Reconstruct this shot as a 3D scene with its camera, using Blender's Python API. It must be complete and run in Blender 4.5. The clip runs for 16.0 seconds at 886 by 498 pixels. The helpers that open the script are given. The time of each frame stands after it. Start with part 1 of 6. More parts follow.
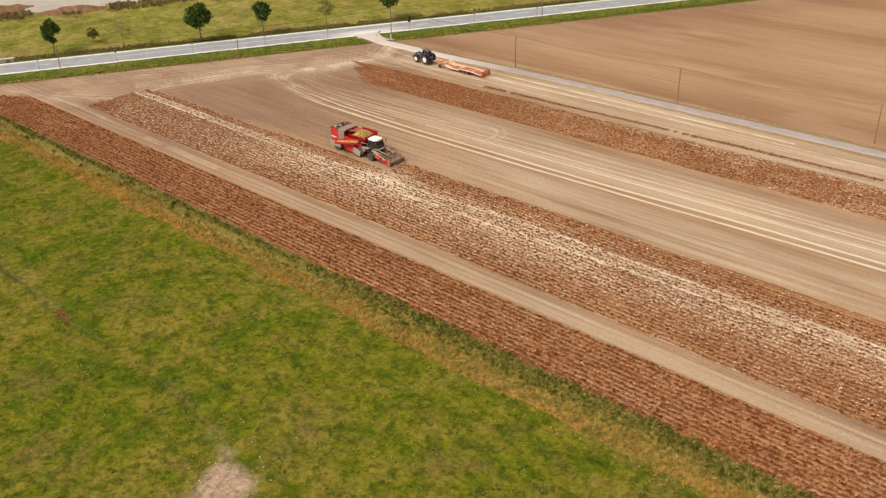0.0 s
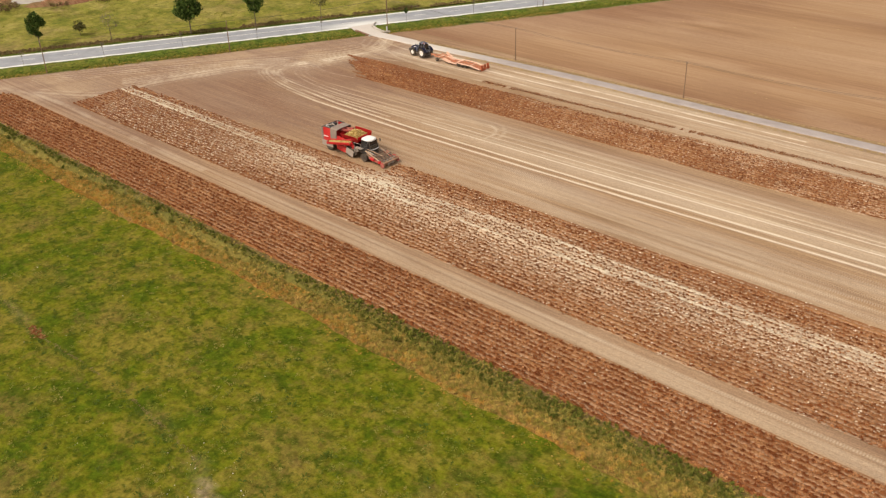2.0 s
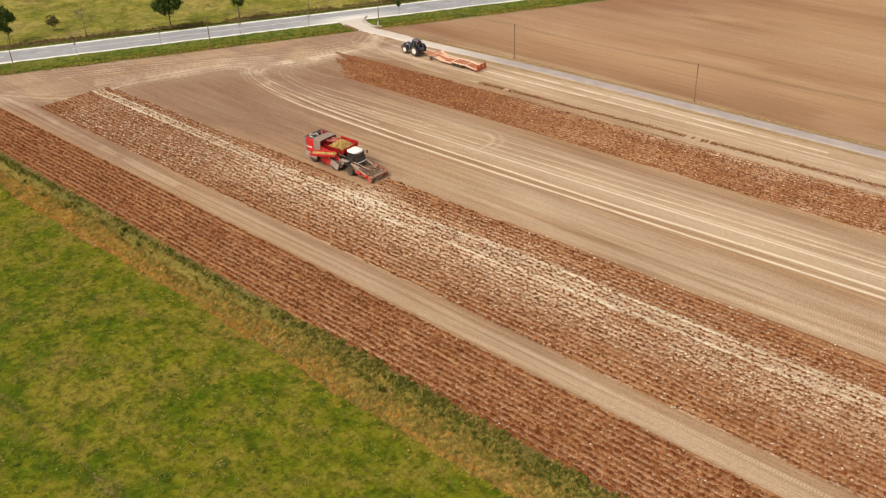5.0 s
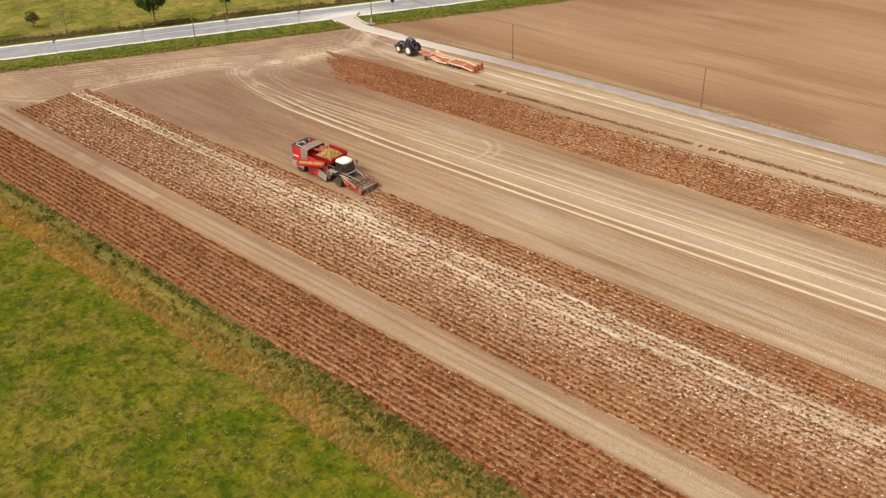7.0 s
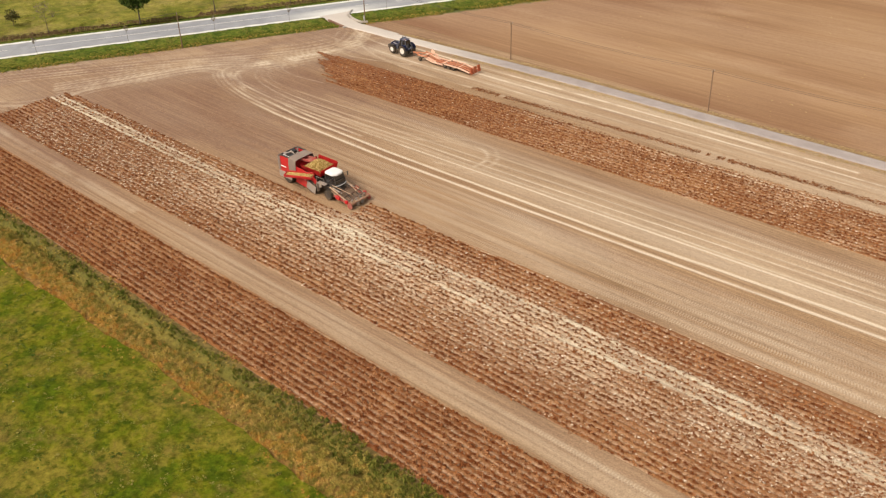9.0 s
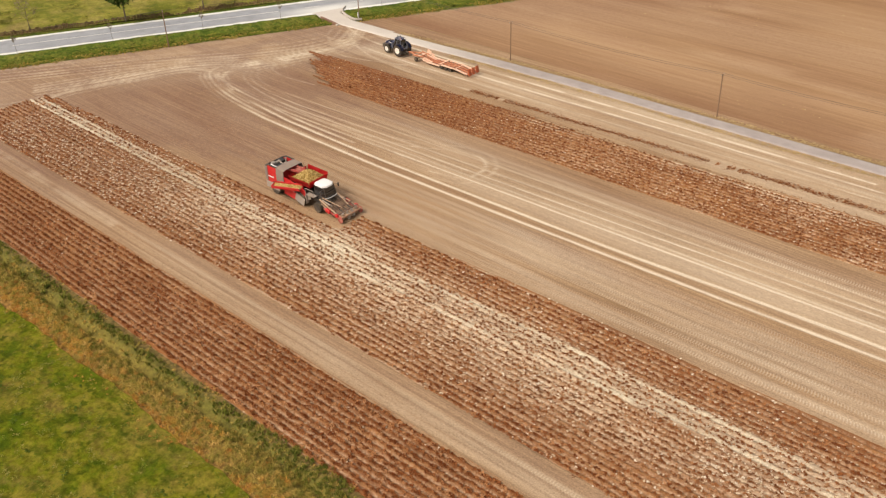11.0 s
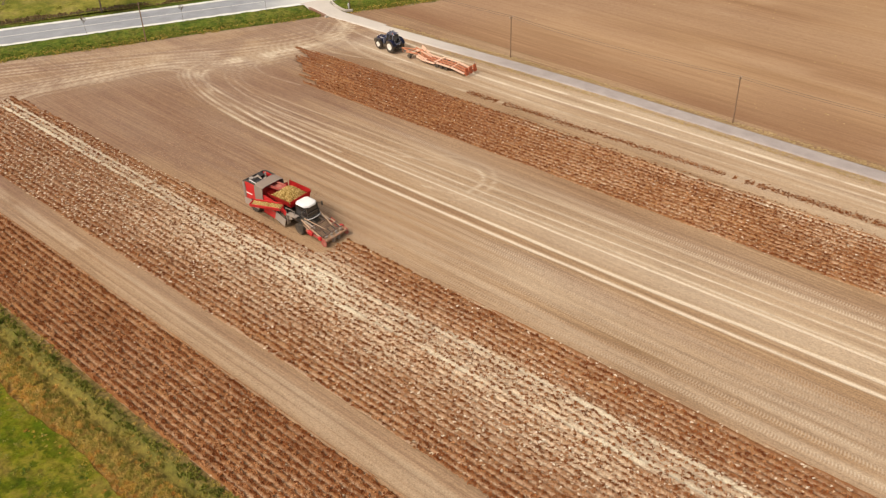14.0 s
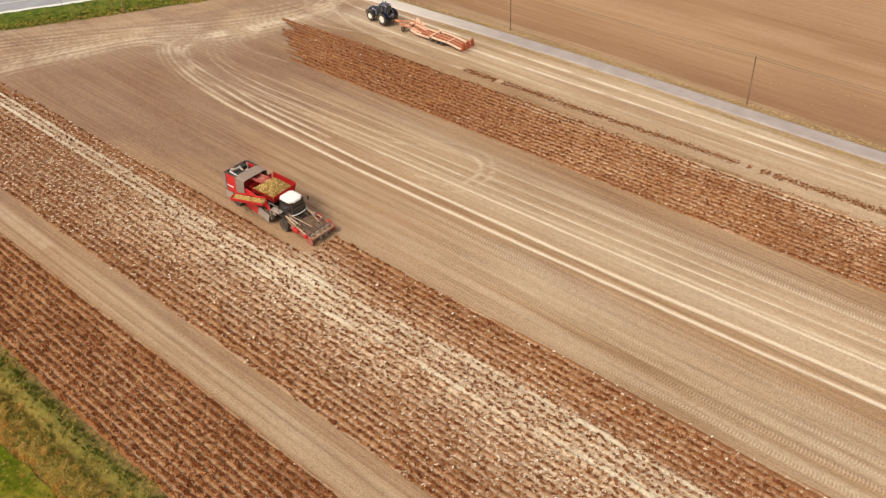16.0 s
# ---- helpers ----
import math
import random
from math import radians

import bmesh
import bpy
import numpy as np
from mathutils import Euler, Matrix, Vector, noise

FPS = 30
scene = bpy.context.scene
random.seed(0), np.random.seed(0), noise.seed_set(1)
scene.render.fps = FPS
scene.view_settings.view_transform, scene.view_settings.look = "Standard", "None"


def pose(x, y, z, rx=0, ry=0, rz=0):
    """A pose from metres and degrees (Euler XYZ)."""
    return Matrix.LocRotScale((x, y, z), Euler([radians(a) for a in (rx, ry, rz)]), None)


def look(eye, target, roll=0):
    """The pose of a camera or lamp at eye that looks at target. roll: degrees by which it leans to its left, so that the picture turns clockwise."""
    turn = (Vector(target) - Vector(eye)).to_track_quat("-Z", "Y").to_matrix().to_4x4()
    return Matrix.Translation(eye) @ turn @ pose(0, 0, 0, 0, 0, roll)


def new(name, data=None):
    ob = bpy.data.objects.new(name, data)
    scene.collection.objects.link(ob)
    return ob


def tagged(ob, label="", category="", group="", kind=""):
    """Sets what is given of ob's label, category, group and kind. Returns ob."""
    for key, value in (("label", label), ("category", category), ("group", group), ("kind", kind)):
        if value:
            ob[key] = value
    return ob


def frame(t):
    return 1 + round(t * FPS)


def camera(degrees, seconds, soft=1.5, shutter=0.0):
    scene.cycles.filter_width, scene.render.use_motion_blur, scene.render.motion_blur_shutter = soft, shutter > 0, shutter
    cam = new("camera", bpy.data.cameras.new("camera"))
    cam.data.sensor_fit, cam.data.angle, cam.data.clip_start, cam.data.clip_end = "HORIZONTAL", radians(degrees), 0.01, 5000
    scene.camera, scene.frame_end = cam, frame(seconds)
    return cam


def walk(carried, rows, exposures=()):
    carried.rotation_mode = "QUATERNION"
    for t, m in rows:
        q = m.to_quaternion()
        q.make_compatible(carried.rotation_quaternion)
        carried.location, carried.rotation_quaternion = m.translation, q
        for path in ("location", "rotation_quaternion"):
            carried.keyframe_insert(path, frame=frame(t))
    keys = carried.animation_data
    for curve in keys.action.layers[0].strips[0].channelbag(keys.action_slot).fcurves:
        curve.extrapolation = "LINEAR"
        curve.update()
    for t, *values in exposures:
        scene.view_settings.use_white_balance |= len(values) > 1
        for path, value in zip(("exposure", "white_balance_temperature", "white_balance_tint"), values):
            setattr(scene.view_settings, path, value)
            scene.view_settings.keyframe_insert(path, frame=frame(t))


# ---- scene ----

cam = camera(50.1, 16.0, soft=1.25)
PATH = [
    (0, (-1.174, 0.089, 62.604), (-2.371, 1.386, 61.663), -1.3),
    (0.5, (-2.0, 1.406, 62.539), (-3.196, 2.698, 61.591), -1.4),
    (1, (-2.928, 2.799, 62.449), (-4.123, 4.088, 61.493), -1.5),
    (1.5, (-4.038, 4.341, 62.401), (-5.231, 5.626, 61.438), -1.6),
    (2, (-5.284, 5.978, 62.393), (-6.475, 7.26, 61.424), -1.6),
    (2.5, (-6.578, 7.684, 62.376), (-7.766, 8.962, 61.4), -1.6),
    (3, (-7.918, 9.456, 62.353), (-9.104, 10.732, 61.37), -1.6),
    (3.5, (-9.25, 11.22, 62.323), (-10.433, 12.493, 61.334), -1.6),
    (4, (-10.569, 12.978, 62.316), (-11.75, 14.249, 61.321), -1.6),
    (6.5, (-17.064, 21.532, 62.133), (-18.234, 22.79, 61.108), -1.7),
    (7, (-18.362, 23.189, 62.109), (-19.528, 24.445, 61.078), -1.6),
    (7.5, (-19.559, 24.698, 62.096), (-20.722, 25.951, 61.06), -1.7),
    (8, (-20.815, 26.195, 62.084), (-21.976, 27.447, 61.042), -1.7),
    (8.5, (-22.023, 27.682, 62.072), (-23.18, 28.931, 61.023), -1.7),
    (9, (-23.192, 29.178, 62.048), (-24.346, 30.425, 60.994), -1.7),
    (11.5, (-29.101, 36.484, 61.561), (-30.242, 37.72, 60.479), -1.6),
    (12, (-30.259, 37.976, 61.509), (-31.398, 39.21, 60.421), -1.6),
    (12.5, (-31.395, 39.531, 61.495), (-32.532, 40.761, 60.4), -1.6),
    (13, (-32.604, 41.186, 61.497), (-33.739, 42.411, 60.396), -1.6),
    (13.5, (-33.849, 42.816, 61.482), (-34.98, 44.035, 60.371), -1.7),
    (14, (-35.115, 44.47, 61.479), (-36.24, 45.682, 60.353), -1.7),
    (14.5, (-36.44, 46.156, 61.488), (-37.555, 47.357, 60.342), -1.7),
    (15, (-37.812, 47.886, 61.478), (-38.919, 49.076, 60.312), -1.8),
    (15.5, (-39.172, 49.584, 61.416), (-40.27, 50.764, 60.232), -1.8),
    (16, (-40.632, 51.388, 61.385), (-41.719, 52.557, 60.179), -1.8),
]
EXPOSURE = 0.1
walk(cam, [(t, look(eye, target, roll)) for t, eye, target, roll in PATH], exposures=[(0.0, EXPOSURE, 7300, 15), (16.0, EXPOSURE, 7300, 15)])

# ---- daylight: an even, overcast sky with a weak wide sun ----
SUN_HEIGHT, SUN_TURN = radians(50), radians(200)
world = bpy.data.worlds.new("overcast_sky")
scene.world = world
world.use_nodes = True
wt = world.node_tree
sky = wt.nodes.new("ShaderNodeTexSky")
sky.sky_type, sky.sun_disc = "NISHITA", False
sky.sun_elevation, sky.sun_rotation = SUN_HEIGHT, SUN_TURN
sky.dust_density, sky.air_density = 6.0, 1.5
grey = wt.nodes.new("ShaderNodeHueSaturation")
grey.inputs["Saturation"].default_value = 0.3
wt.links.new(sky.outputs[0], grey.inputs["Color"])
wt.links.new(grey.outputs[0], wt.nodes["Background"].inputs["Color"])
wt.nodes["Background"].inputs["Strength"].default_value = 0.13
sun = new("sun", bpy.data.lights.new("sun", "SUN"))
sun.data.energy, sun.data.angle, sun.data.color = 1.5, radians(14), (1.0, 0.95, 0.87)
sun_way = Vector((math.sin(SUN_TURN) * math.cos(SUN_HEIGHT), math.cos(SUN_TURN) * math.cos(SUN_HEIGHT), math.sin(SUN_HEIGHT)))
sun.matrix_world = look(sun_way * 300, (0, 0, 0))

# ---- materials ----


class Graph:
    """Small helper to write node materials."""

    def __init__(self, name, rough=0.9):
        self.mat = bpy.data.materials.new(name)
        self.mat.use_nodes = True
        self.t = self.mat.node_tree
        self.p = self.t.nodes["Principled BSDF"]
        self.p.inputs["Roughness"].default_value = rough
        self.p.inputs["Specular IOR Level"].default_value = 0.25

    def node(self, kind, **values):
        n = self.t.nodes.new(kind)
        for key, value in values.items():
            setattr(n, key, value)
        return n

    def link(self, a, b):
        self.t.links.new(a, b)

    def place(self, sx=1.0, sy=1.0, sz=1.0, local=False):
        g = self.node("ShaderNodeTexCoord") if local else self.node("ShaderNodeNewGeometry")
        m = self.node("ShaderNodeMapping")
        m.inputs["Scale"].default_value = (sx, sy, sz)
        self.link(g.outputs["Object" if local else "Position"], m.inputs["Vector"])
        return m.outputs[0]

    def noise(self, scale, detail=4.0, rough=0.55, at=None):
        n = self.node("ShaderNodeTexNoise")
        n.inputs["Scale"].default_value, n.inputs["Detail"].default_value, n.inputs["Roughness"].default_value = scale, detail, rough
        self.link(at or self.place(), n.inputs["Vector"])
        return n.outputs["Fac"]

    def ramp(self, fac, *stops):
        r = self.node("ShaderNodeValToRGB")
        while len(r.color_ramp.elements) < len(stops):
            r.color_ramp.elements.new(0.5)
        for e, (at, c) in zip(r.color_ramp.elements, stops):
            e.position = at
            e.color = (*c, 1) if isinstance(c, tuple) else (c, c, c, 1)
        self.link(fac, r.inputs["Fac"])
        return r.outputs["Color"]

    def mix(self, fac, a, b, blend="MIX"):
        m = self.node("ShaderNodeMix", data_type="RGBA", blend_type=blend)
        for socket, value in ((m.inputs[0], fac), (m.inputs[6], a), (m.inputs[7], b)):
            if isinstance(value, tuple):
                socket.default_value = (*value, 1)
            elif isinstance(value, (int, float)):
                socket.default_value = value
            else:
                self.link(value, socket)
        return m.outputs[2]

    def maths(self, op, a, b=0.0):
        m = self.node("ShaderNodeMath", operation=op, use_clamp=op in ("ADD", "SUBTRACT", "MULTIPLY"))
        for socket, value in zip(m.inputs, (a, b)):
            if isinstance(value, (int, float)):
                socket.default_value = value
            else:
                self.link(value, socket)
        return m.outputs[0]

    def attr(self, name):
        return self.node("ShaderNodeAttribute", attribute_name=name).outputs["Fac"]

    def island(self):
        return self.node("ShaderNodeNewGeometry").outputs["Random Per Island"]

    def done(self, colour, bump=None, strength=0.3, distance=0.05):
        if isinstance(colour, tuple):
            self.p.inputs["Base Color"].default_value = (*colour, 1)
        else:
            self.link(colour, self.p.inputs["Base Color"])
        if bump is not None:
            b = self.node("ShaderNodeBump")
            b.inputs["Strength"].default_value, b.inputs["Distance"].default_value = strength, distance
            self.link(bump, b.inputs["Height"])
            self.link(b.outputs[0], self.p.inputs["Normal"])
        return self.mat


def soil_material(name, dark, mid, light, moist, dry, speckle=0.75, clod=2.6, solid=0.0, grain=0.8):
    """Soil whose dry, trodden or dusted places (attribute pale) are lighter, whose damp places (attribute damp) are redder and whose wheel ways (attribute tread) bear lug marks."""
    g = Graph(name, 0.95)
    streak = g.noise(1.0, 5, 0.6, g.place(0.05, 1.2, 1))
    thin = g.noise(1.0, 3, 0.6, g.place(0.035, 4.4, 1))
    fine = g.noise(7.0, 6, 0.75)
    broad = g.noise(0.05, 4, 0.6, g.place(0.5, 1.3, 1))
    blend = g.maths("ADD", g.maths("MULTIPLY", streak, 0.38), g.maths("ADD", g.maths("MULTIPLY", broad, 0.3), g.maths("MULTIPLY", thin, 0.32)))
    base = g.ramp(blend, (0.41, dark), (0.5, mid), (0.59, light))
    turned = g.maths("MULTIPLY", g.ramp(thin, (0.36, 1.0), (0.66, 0.55)), g.ramp(g.noise(1.1, 5, 0.7), (0.36, 1.0), (0.60, 0.75)))
    base = g.mix(g.maths("MULTIPLY", g.attr("damp"), turned), base, moist)
    clods = g.ramp(g.noise(clod, 3, 0.7), (0.43, 0.0), (0.56, 1.0))
    # lug marks: slanted bars that mirror about the middle of each wheel way
    sep = g.node("ShaderNodeSeparateXYZ")
    g.link(g.place(), sep.inputs[0])
    across = g.maths("ABSOLUTE", g.maths("SUBTRACT", g.maths("FRACT", g.maths("DIVIDE", sep.outputs[1], 0.9)), 0.5))
    bars = g.maths("PINGPONG", g.node("ShaderNodeMath", operation="MULTIPLY_ADD").outputs[0], 0.5)
    slant = bars.node.inputs[0].links[0].from_node
    g.link(sep.outputs[0], slant.inputs[0])
    slant.inputs[1].default_value = 3.1
    g.link(across, slant.inputs[2])
    lugs = g.maths("MULTIPLY", g.ramp(bars, (0.22, 0.0), (0.34, 1.0)), g.attr("tread"))
    fac = g.maths("MULTIPLY", g.attr("pale"), g.maths("ADD", g.maths("MULTIPLY", clods, speckle), 1.05 - speckle))
    fac = g.maths("ADD", fac, g.maths("MULTIPLY", g.maths("SUBTRACT", g.attr("pale"), 0.62), solid))
    fac = g.maths("ADD", fac, g.maths("MULTIPLY", lugs, 0.32))
    base = g.mix(fac, base, dry)
    # dust that lies over everything (attribute dust), a greyer khaki
    powder = g.maths("MULTIPLY", g.attr("dust"), g.ramp(g.noise(1.7, 4, 0.65), (0.30, 0.55), (0.55, 1.0)))
    base = g.mix(powder, base, (0.74, 0.66, 0.49))
    base = g.mix(grain, base, g.ramp(fine, (0.30, 0.40), (0.66, 1.12)), "MULTIPLY")
    return g.done(base, g.maths("ADD", g.maths("ADD", fine, clods), lugs), 0.8 * grain, 0.08)


def leafy_material(name, *colours, rough=0.8):
    """Leaves, blades and stalks; each piece takes its own shade."""
    g = Graph(name, rough)
    n = len(colours)
    base = g.ramp(g.island(), *[((i + 0.5) / n, c) for i, c in enumerate(colours)])
    base = g.mix(0.4, base, g.ramp(g.noise(0.35, 3), (0.35, 0.55), (0.65, 1.0)), "MULTIPLY")
    g.p.inputs["Specular IOR Level"].default_value = 0.08
    return g.done(base)


def worn_paint(name, colour, dust=0.35, rough=0.45, metal=0.0, dirt=(0.33, 0.24, 0.15)):
    g = Graph(name, rough)
    g.p.inputs["Metallic"].default_value = metal
    g.p.inputs["Specular IOR Level"].default_value = 0.5
    patches = g.ramp(g.noise(1.1, 5, 0.65, g.place(local=True)), (0.42, 0.0), (0.72, 1.0))
    grain = g.noise(14.0, 4, 0.6, g.place(local=True))
    fac = g.maths("MULTIPLY", g.maths("ADD", patches, g.maths("MULTIPLY", grain, 0.4)), dust)
    g.link(g.maths("ADD", fac, rough), g.p.inputs["Roughness"])
    return g.done(g.mix(fac, colour, dirt), grain, 0.08, 0.01)

SOIL = soil_material("dry_loam", (0.262, 0.148, 0.071), (0.365, 0.223, 0.116), (0.445, 0.291, 0.162), (0.188, 0.090, 0.062), (0.73, 0.62, 0.465), 0.15, 1.6, 1.6, 0.7)
RIDGE = soil_material("ridge_soil", (0.20, 0.073, 0.022), (0.275, 0.108, 0.034), (0.36, 0.165, 0.060), (0.195, 0.062, 0.024), (0.66, 0.485, 0.325), 0.8, 2.6, 0.4)


def meadow_material(name, lush, mid, straw, bare, scale=1.0, clumps=1.0):
    g = Graph(name, 0.95)
    g.p.inputs["Specular IOR Level"].default_value = 0.05
    broad = g.noise(0.045 * scale, 5, 0.65)
    patch = g.noise(0.24 * scale, 5, 0.68)
    fine = g.noise(2.4, 6, 0.85)
    base = g.ramp(g.maths("ADD", g.maths("MULTIPLY", broad, 0.38), g.maths("MULTIPLY", patch, 0.62)), (0.42, lush), (0.49, mid), (0.57, straw))
    spots = g.ramp(g.noise(0.13 * scale, 4, 0.6, g.place(1, 1, 3)), (0.54, 0.0), (0.68, 1.0))
    base = g.mix(g.maths("MULTIPLY", spots, 0.6), base, bare)
    dead = g.ramp(g.noise(0.26 * scale, 6, 0.75, g.place(0.8, 1.1, 1)), (0.53, 0.0), (0.66, 1.0))
    base = g.mix(g.maths("MULTIPLY", dead, 0.7 * clumps), base, tuple(0.85 * c for c in bare))
    rank = g.ramp(g.noise(0.85 * scale, 3, 0.6), (0.58, 0.0), (0.66, 1.0))
    base = g.mix(g.maths("MULTIPLY", rank, 0.6 * clumps), base, (0.38 * lush[0], 0.55 * lush[1], 0.7 * lush[2]))
    dark = g.ramp(g.noise(0.5 * scale, 4, 0.65), (0.50, 0.0), (0.60, 1.0))
    base = g.mix(g.maths("MULTIPLY", dark, 0.62 * clumps), base, (0.52 * lush[0], 0.62 * lush[1], 0.6 * lush[2]))
    base = g.mix(g.maths("MULTIPLY", g.attr("pale"), g.ramp(g.noise(1.6, 5, 0.75), (0.34, 0.45), (0.52, 1.0))), base, (0.42, 0.30, 0.205))
    tufts = g.noise(1.15 * scale, 4, 0.7)
    base = g.mix(0.8 * clumps, base, g.ramp(tufts, (0.36, 0.62), (0.50, 1.0), (0.64, 1.28)), "MULTIPLY")
    base = g.mix(0.8, base, g.ramp(fine, (0.32, 0.52), (0.66, 1.16)), "MULTIPLY")
    return g.done(base, g.maths("ADD", g.maths("MULTIPLY", fine, 0.5), patch), 0.8, 0.15)


MEADOW = meadow_material("meadow_grass", (0.080, 0.116, 0.007), (0.146, 0.152, 0.011), (0.206, 0.174, 0.026), (0.195, 0.138, 0.038))
FAR_MEADOW = meadow_material("rough_pasture", (0.165, 0.175, 0.028), (0.25, 0.232, 0.045), (0.33, 0.285, 0.08), (0.27, 0.19, 0.085), 0.6, 0.6)
FAR_SOIL = soil_material("far_loam", (0.295, 0.166, 0.080), (0.350, 0.206, 0.104), (0.405, 0.247, 0.133), (0.225, 0.112, 0.066), (0.56, 0.40, 0.255), 0.3, 1.2, 0.0, 0.4)
VERGE = meadow_material("mown_verge", (0.08, 0.125, 0.018), (0.12, 0.155, 0.024), (0.18, 0.18, 0.035), (0.18, 0.15, 0.04), 1.5)


def asphalt_material(name, tone, pale):
    g = Graph(name, 0.85)
    fine, broad = g.noise(9.0, 5, 0.7), g.noise(0.4, 4, 0.6)
    base = g.ramp(broad, (0.35, tone), (0.65, tuple(1.25 * c for c in tone)))
    base = g.mix(g.maths("MULTIPLY", g.attr("pale"), 1.0), base, pale)
    base = g.mix(0.5, base, g.ramp(fine, (0.3, 0.6), (0.7, 1.0)), "MULTIPLY")
    return g.done(base, fine, 0.3, 0.01)


ROAD = asphalt_material("road_asphalt", (0.265, 0.28, 0.30), (0.78, 0.79, 0.74))
TRACK = asphalt_material("track_asphalt", (0.32, 0.278, 0.262), (0.64, 0.59, 0.52))

# ---- ground helpers ----
RNG = np.random.default_rng(7)
_LATTICE = RNG.random((256, 256))


def field_noise(x, y, size):
    """Smooth value noise between 0 and 1 with lumps of the given size in metres."""
    u, v = np.asarray(x) / size, np.asarray(y) / size
    i, j = np.floor(u).astype(int), np.floor(v).astype(int)
    a, b = u - i, v - j
    a, b = a * a * (3 - 2 * a), b * b * (3 - 2 * b)
    g = lambda p, q: _LATTICE[p % 256, q % 256]  # noqa: E731
    return (g(i, j) * (1 - a) + g(i + 1, j) * a) * (1 - b) + (g(i, j + 1) * (1 - a) + g(i + 1, j + 1) * a) * b


def fractal(x, y, size, octaves=4):
    return sum(field_noise(x + 37 * k, y - 19 * k, size / 2**k) / 2**k for k in range(octaves)) / (2 - 2 ** (1 - octaves))


def step(x, a, b):
    t = np.clip((x - a) / (b - a), 0, 1)
    return t * t * (3 - 2 * t)


def mesh_of(name, verts, faces, attrs=(), smooth=False):
    """A mesh from arrays: verts n x 3, faces m x 3 or m x 4, named float values a vertex."""
    me = bpy.data.meshes.new(name)
    verts, faces = np.asarray(verts, np.float32), np.asarray(faces, np.int32)
    k = faces.shape[1]
    me.vertices.add(len(verts))
    me.vertices.foreach_set("co", verts.ravel())
    me.loops.add(faces.size)
    me.loops.foreach_set("vertex_index", faces.ravel())
    me.polygons.add(len(faces))
    me.polygons.foreach_set("loop_start", np.arange(len(faces), dtype=np.int32) * k)
    me.polygons.foreach_set("loop_total", np.full(len(faces), k, np.int32))
    for key, values in dict(attrs).items():
        me.attributes.new(key, "FLOAT", "POINT").data.foreach_set("value", np.asarray(values, np.float32).ravel())
    me.update(calc_edges=True)
    me.validate()
    me.polygons.foreach_set("use_smooth", np.full(len(me.polygons), smooth))
    return me


def sheet(name, xs, edges, ny, height, material, attrs=None, smooth=True, keep=None):
    """A ground sheet: for each x of xs, ny points between edges(x) = (low y, high y)."""
    xs = np.asarray(xs, float)
    lo, hi = edges(xs)
    v = np.linspace(0, 1, ny)
    x = np.repeat(xs[:, None], ny, 1)
    y = (lo + 0 * xs)[:, None] * (1 - v) + (hi + 0 * xs)[:, None] * v
    z = height(x, y)
    n = len(xs)
    idx = np.arange(n * ny).reshape(n, ny)
    faces = np.stack([idx[:-1, :-1], idx[1:, :-1], idx[1:, 1:], idx[:-1, 1:]], -1).reshape(-1, 4)
    if keep is not None:
        k = keep(x, y).ravel()
        faces = faces[k[faces].all(1)]
    values = attrs(x, y) if attrs else {}
    me = mesh_of(name, np.stack([x, y, z + 0 * x], -1).reshape(-1, 3), faces, {k: a for k, a in values.items()}, smooth)
    me.materials.append(material)
    return tagged(new(name, me), kind="structure")


def near_line(x, y, pts):
    """Distance of each place from a polyline."""
    best = np.full(np.shape(x), 1e9)
    for (ax, ay), (bx, by) in zip(pts[:-1], pts[1:]):
        dx, dy = bx - ax, by - ay
        t = np.clip(((x - ax) * dx + (y - ay) * dy) / (dx * dx + dy * dy), 0, 1)
        best = np.minimum(best, np.hypot(x - ax - t * dx, y - ay - t * dy))
    return best


# ---- the plan: rows run along x, the strips follow one another along y ----
ROW = 0.75
def left_low(x): return 72.0 + 0 * x
def left_high(x): return 81.2 + 0 * x
def mid_low(x): return 85.7 + 0 * x
def mid_high(x): return 105.7 + 0.022 * (x + 75)
def right_low(x): return 131.8 + 0.03 * (x + 110)
def right_high(x): return 142.6 + 0.04 * (x + 100)
HARVEST_X = -107.0      # the rows past this x, beside the harvester's way, are lifted already
ROAD_A, ROAD_B = Vector((-209.65, 83.5)), Vector((-169.65, 155.0))
ROAD_WAY = (ROAD_B - ROAD_A).normalized()
ROAD_SIDE = Vector((-ROAD_WAY.y, ROAD_WAY.x))       # away from the field


def road_frame(x, y):
    """Metres along the road, and across it from the field-side edge (positive towards the far side)."""
    return (x - ROAD_A.x) * ROAD_WAY.x + (y - ROAD_A.y) * ROAD_WAY.y, (x - ROAD_A.x) * ROAD_SIDE.x + (y - ROAD_A.y) * ROAD_SIDE.y


def road_point(s, d, z=0.0):
    p = ROAD_A + ROAD_WAY * s + ROAD_SIDE * d
    return Vector((p.x, p.y, z))


TRAIL = [(-133, 43.8), (-120.4, 43.3), (-112.8, 42.9), (-105.4, 42.1), (-96.1, 42.6), (-88.9, 42.7), (-82.3, 42.5), (-75.7, 41.9), (-71.8, 41.5), (-68, 39.5)]

# ---- ground to the horizon ----
def far_ring():
    """The sheet that everything lies on, with finer steps near the middle."""
    t = np.linspace(-1, 1, 161)
    g = np.sign(t) * (np.abs(t) ** 3) * 2400 + t * 100
    return g


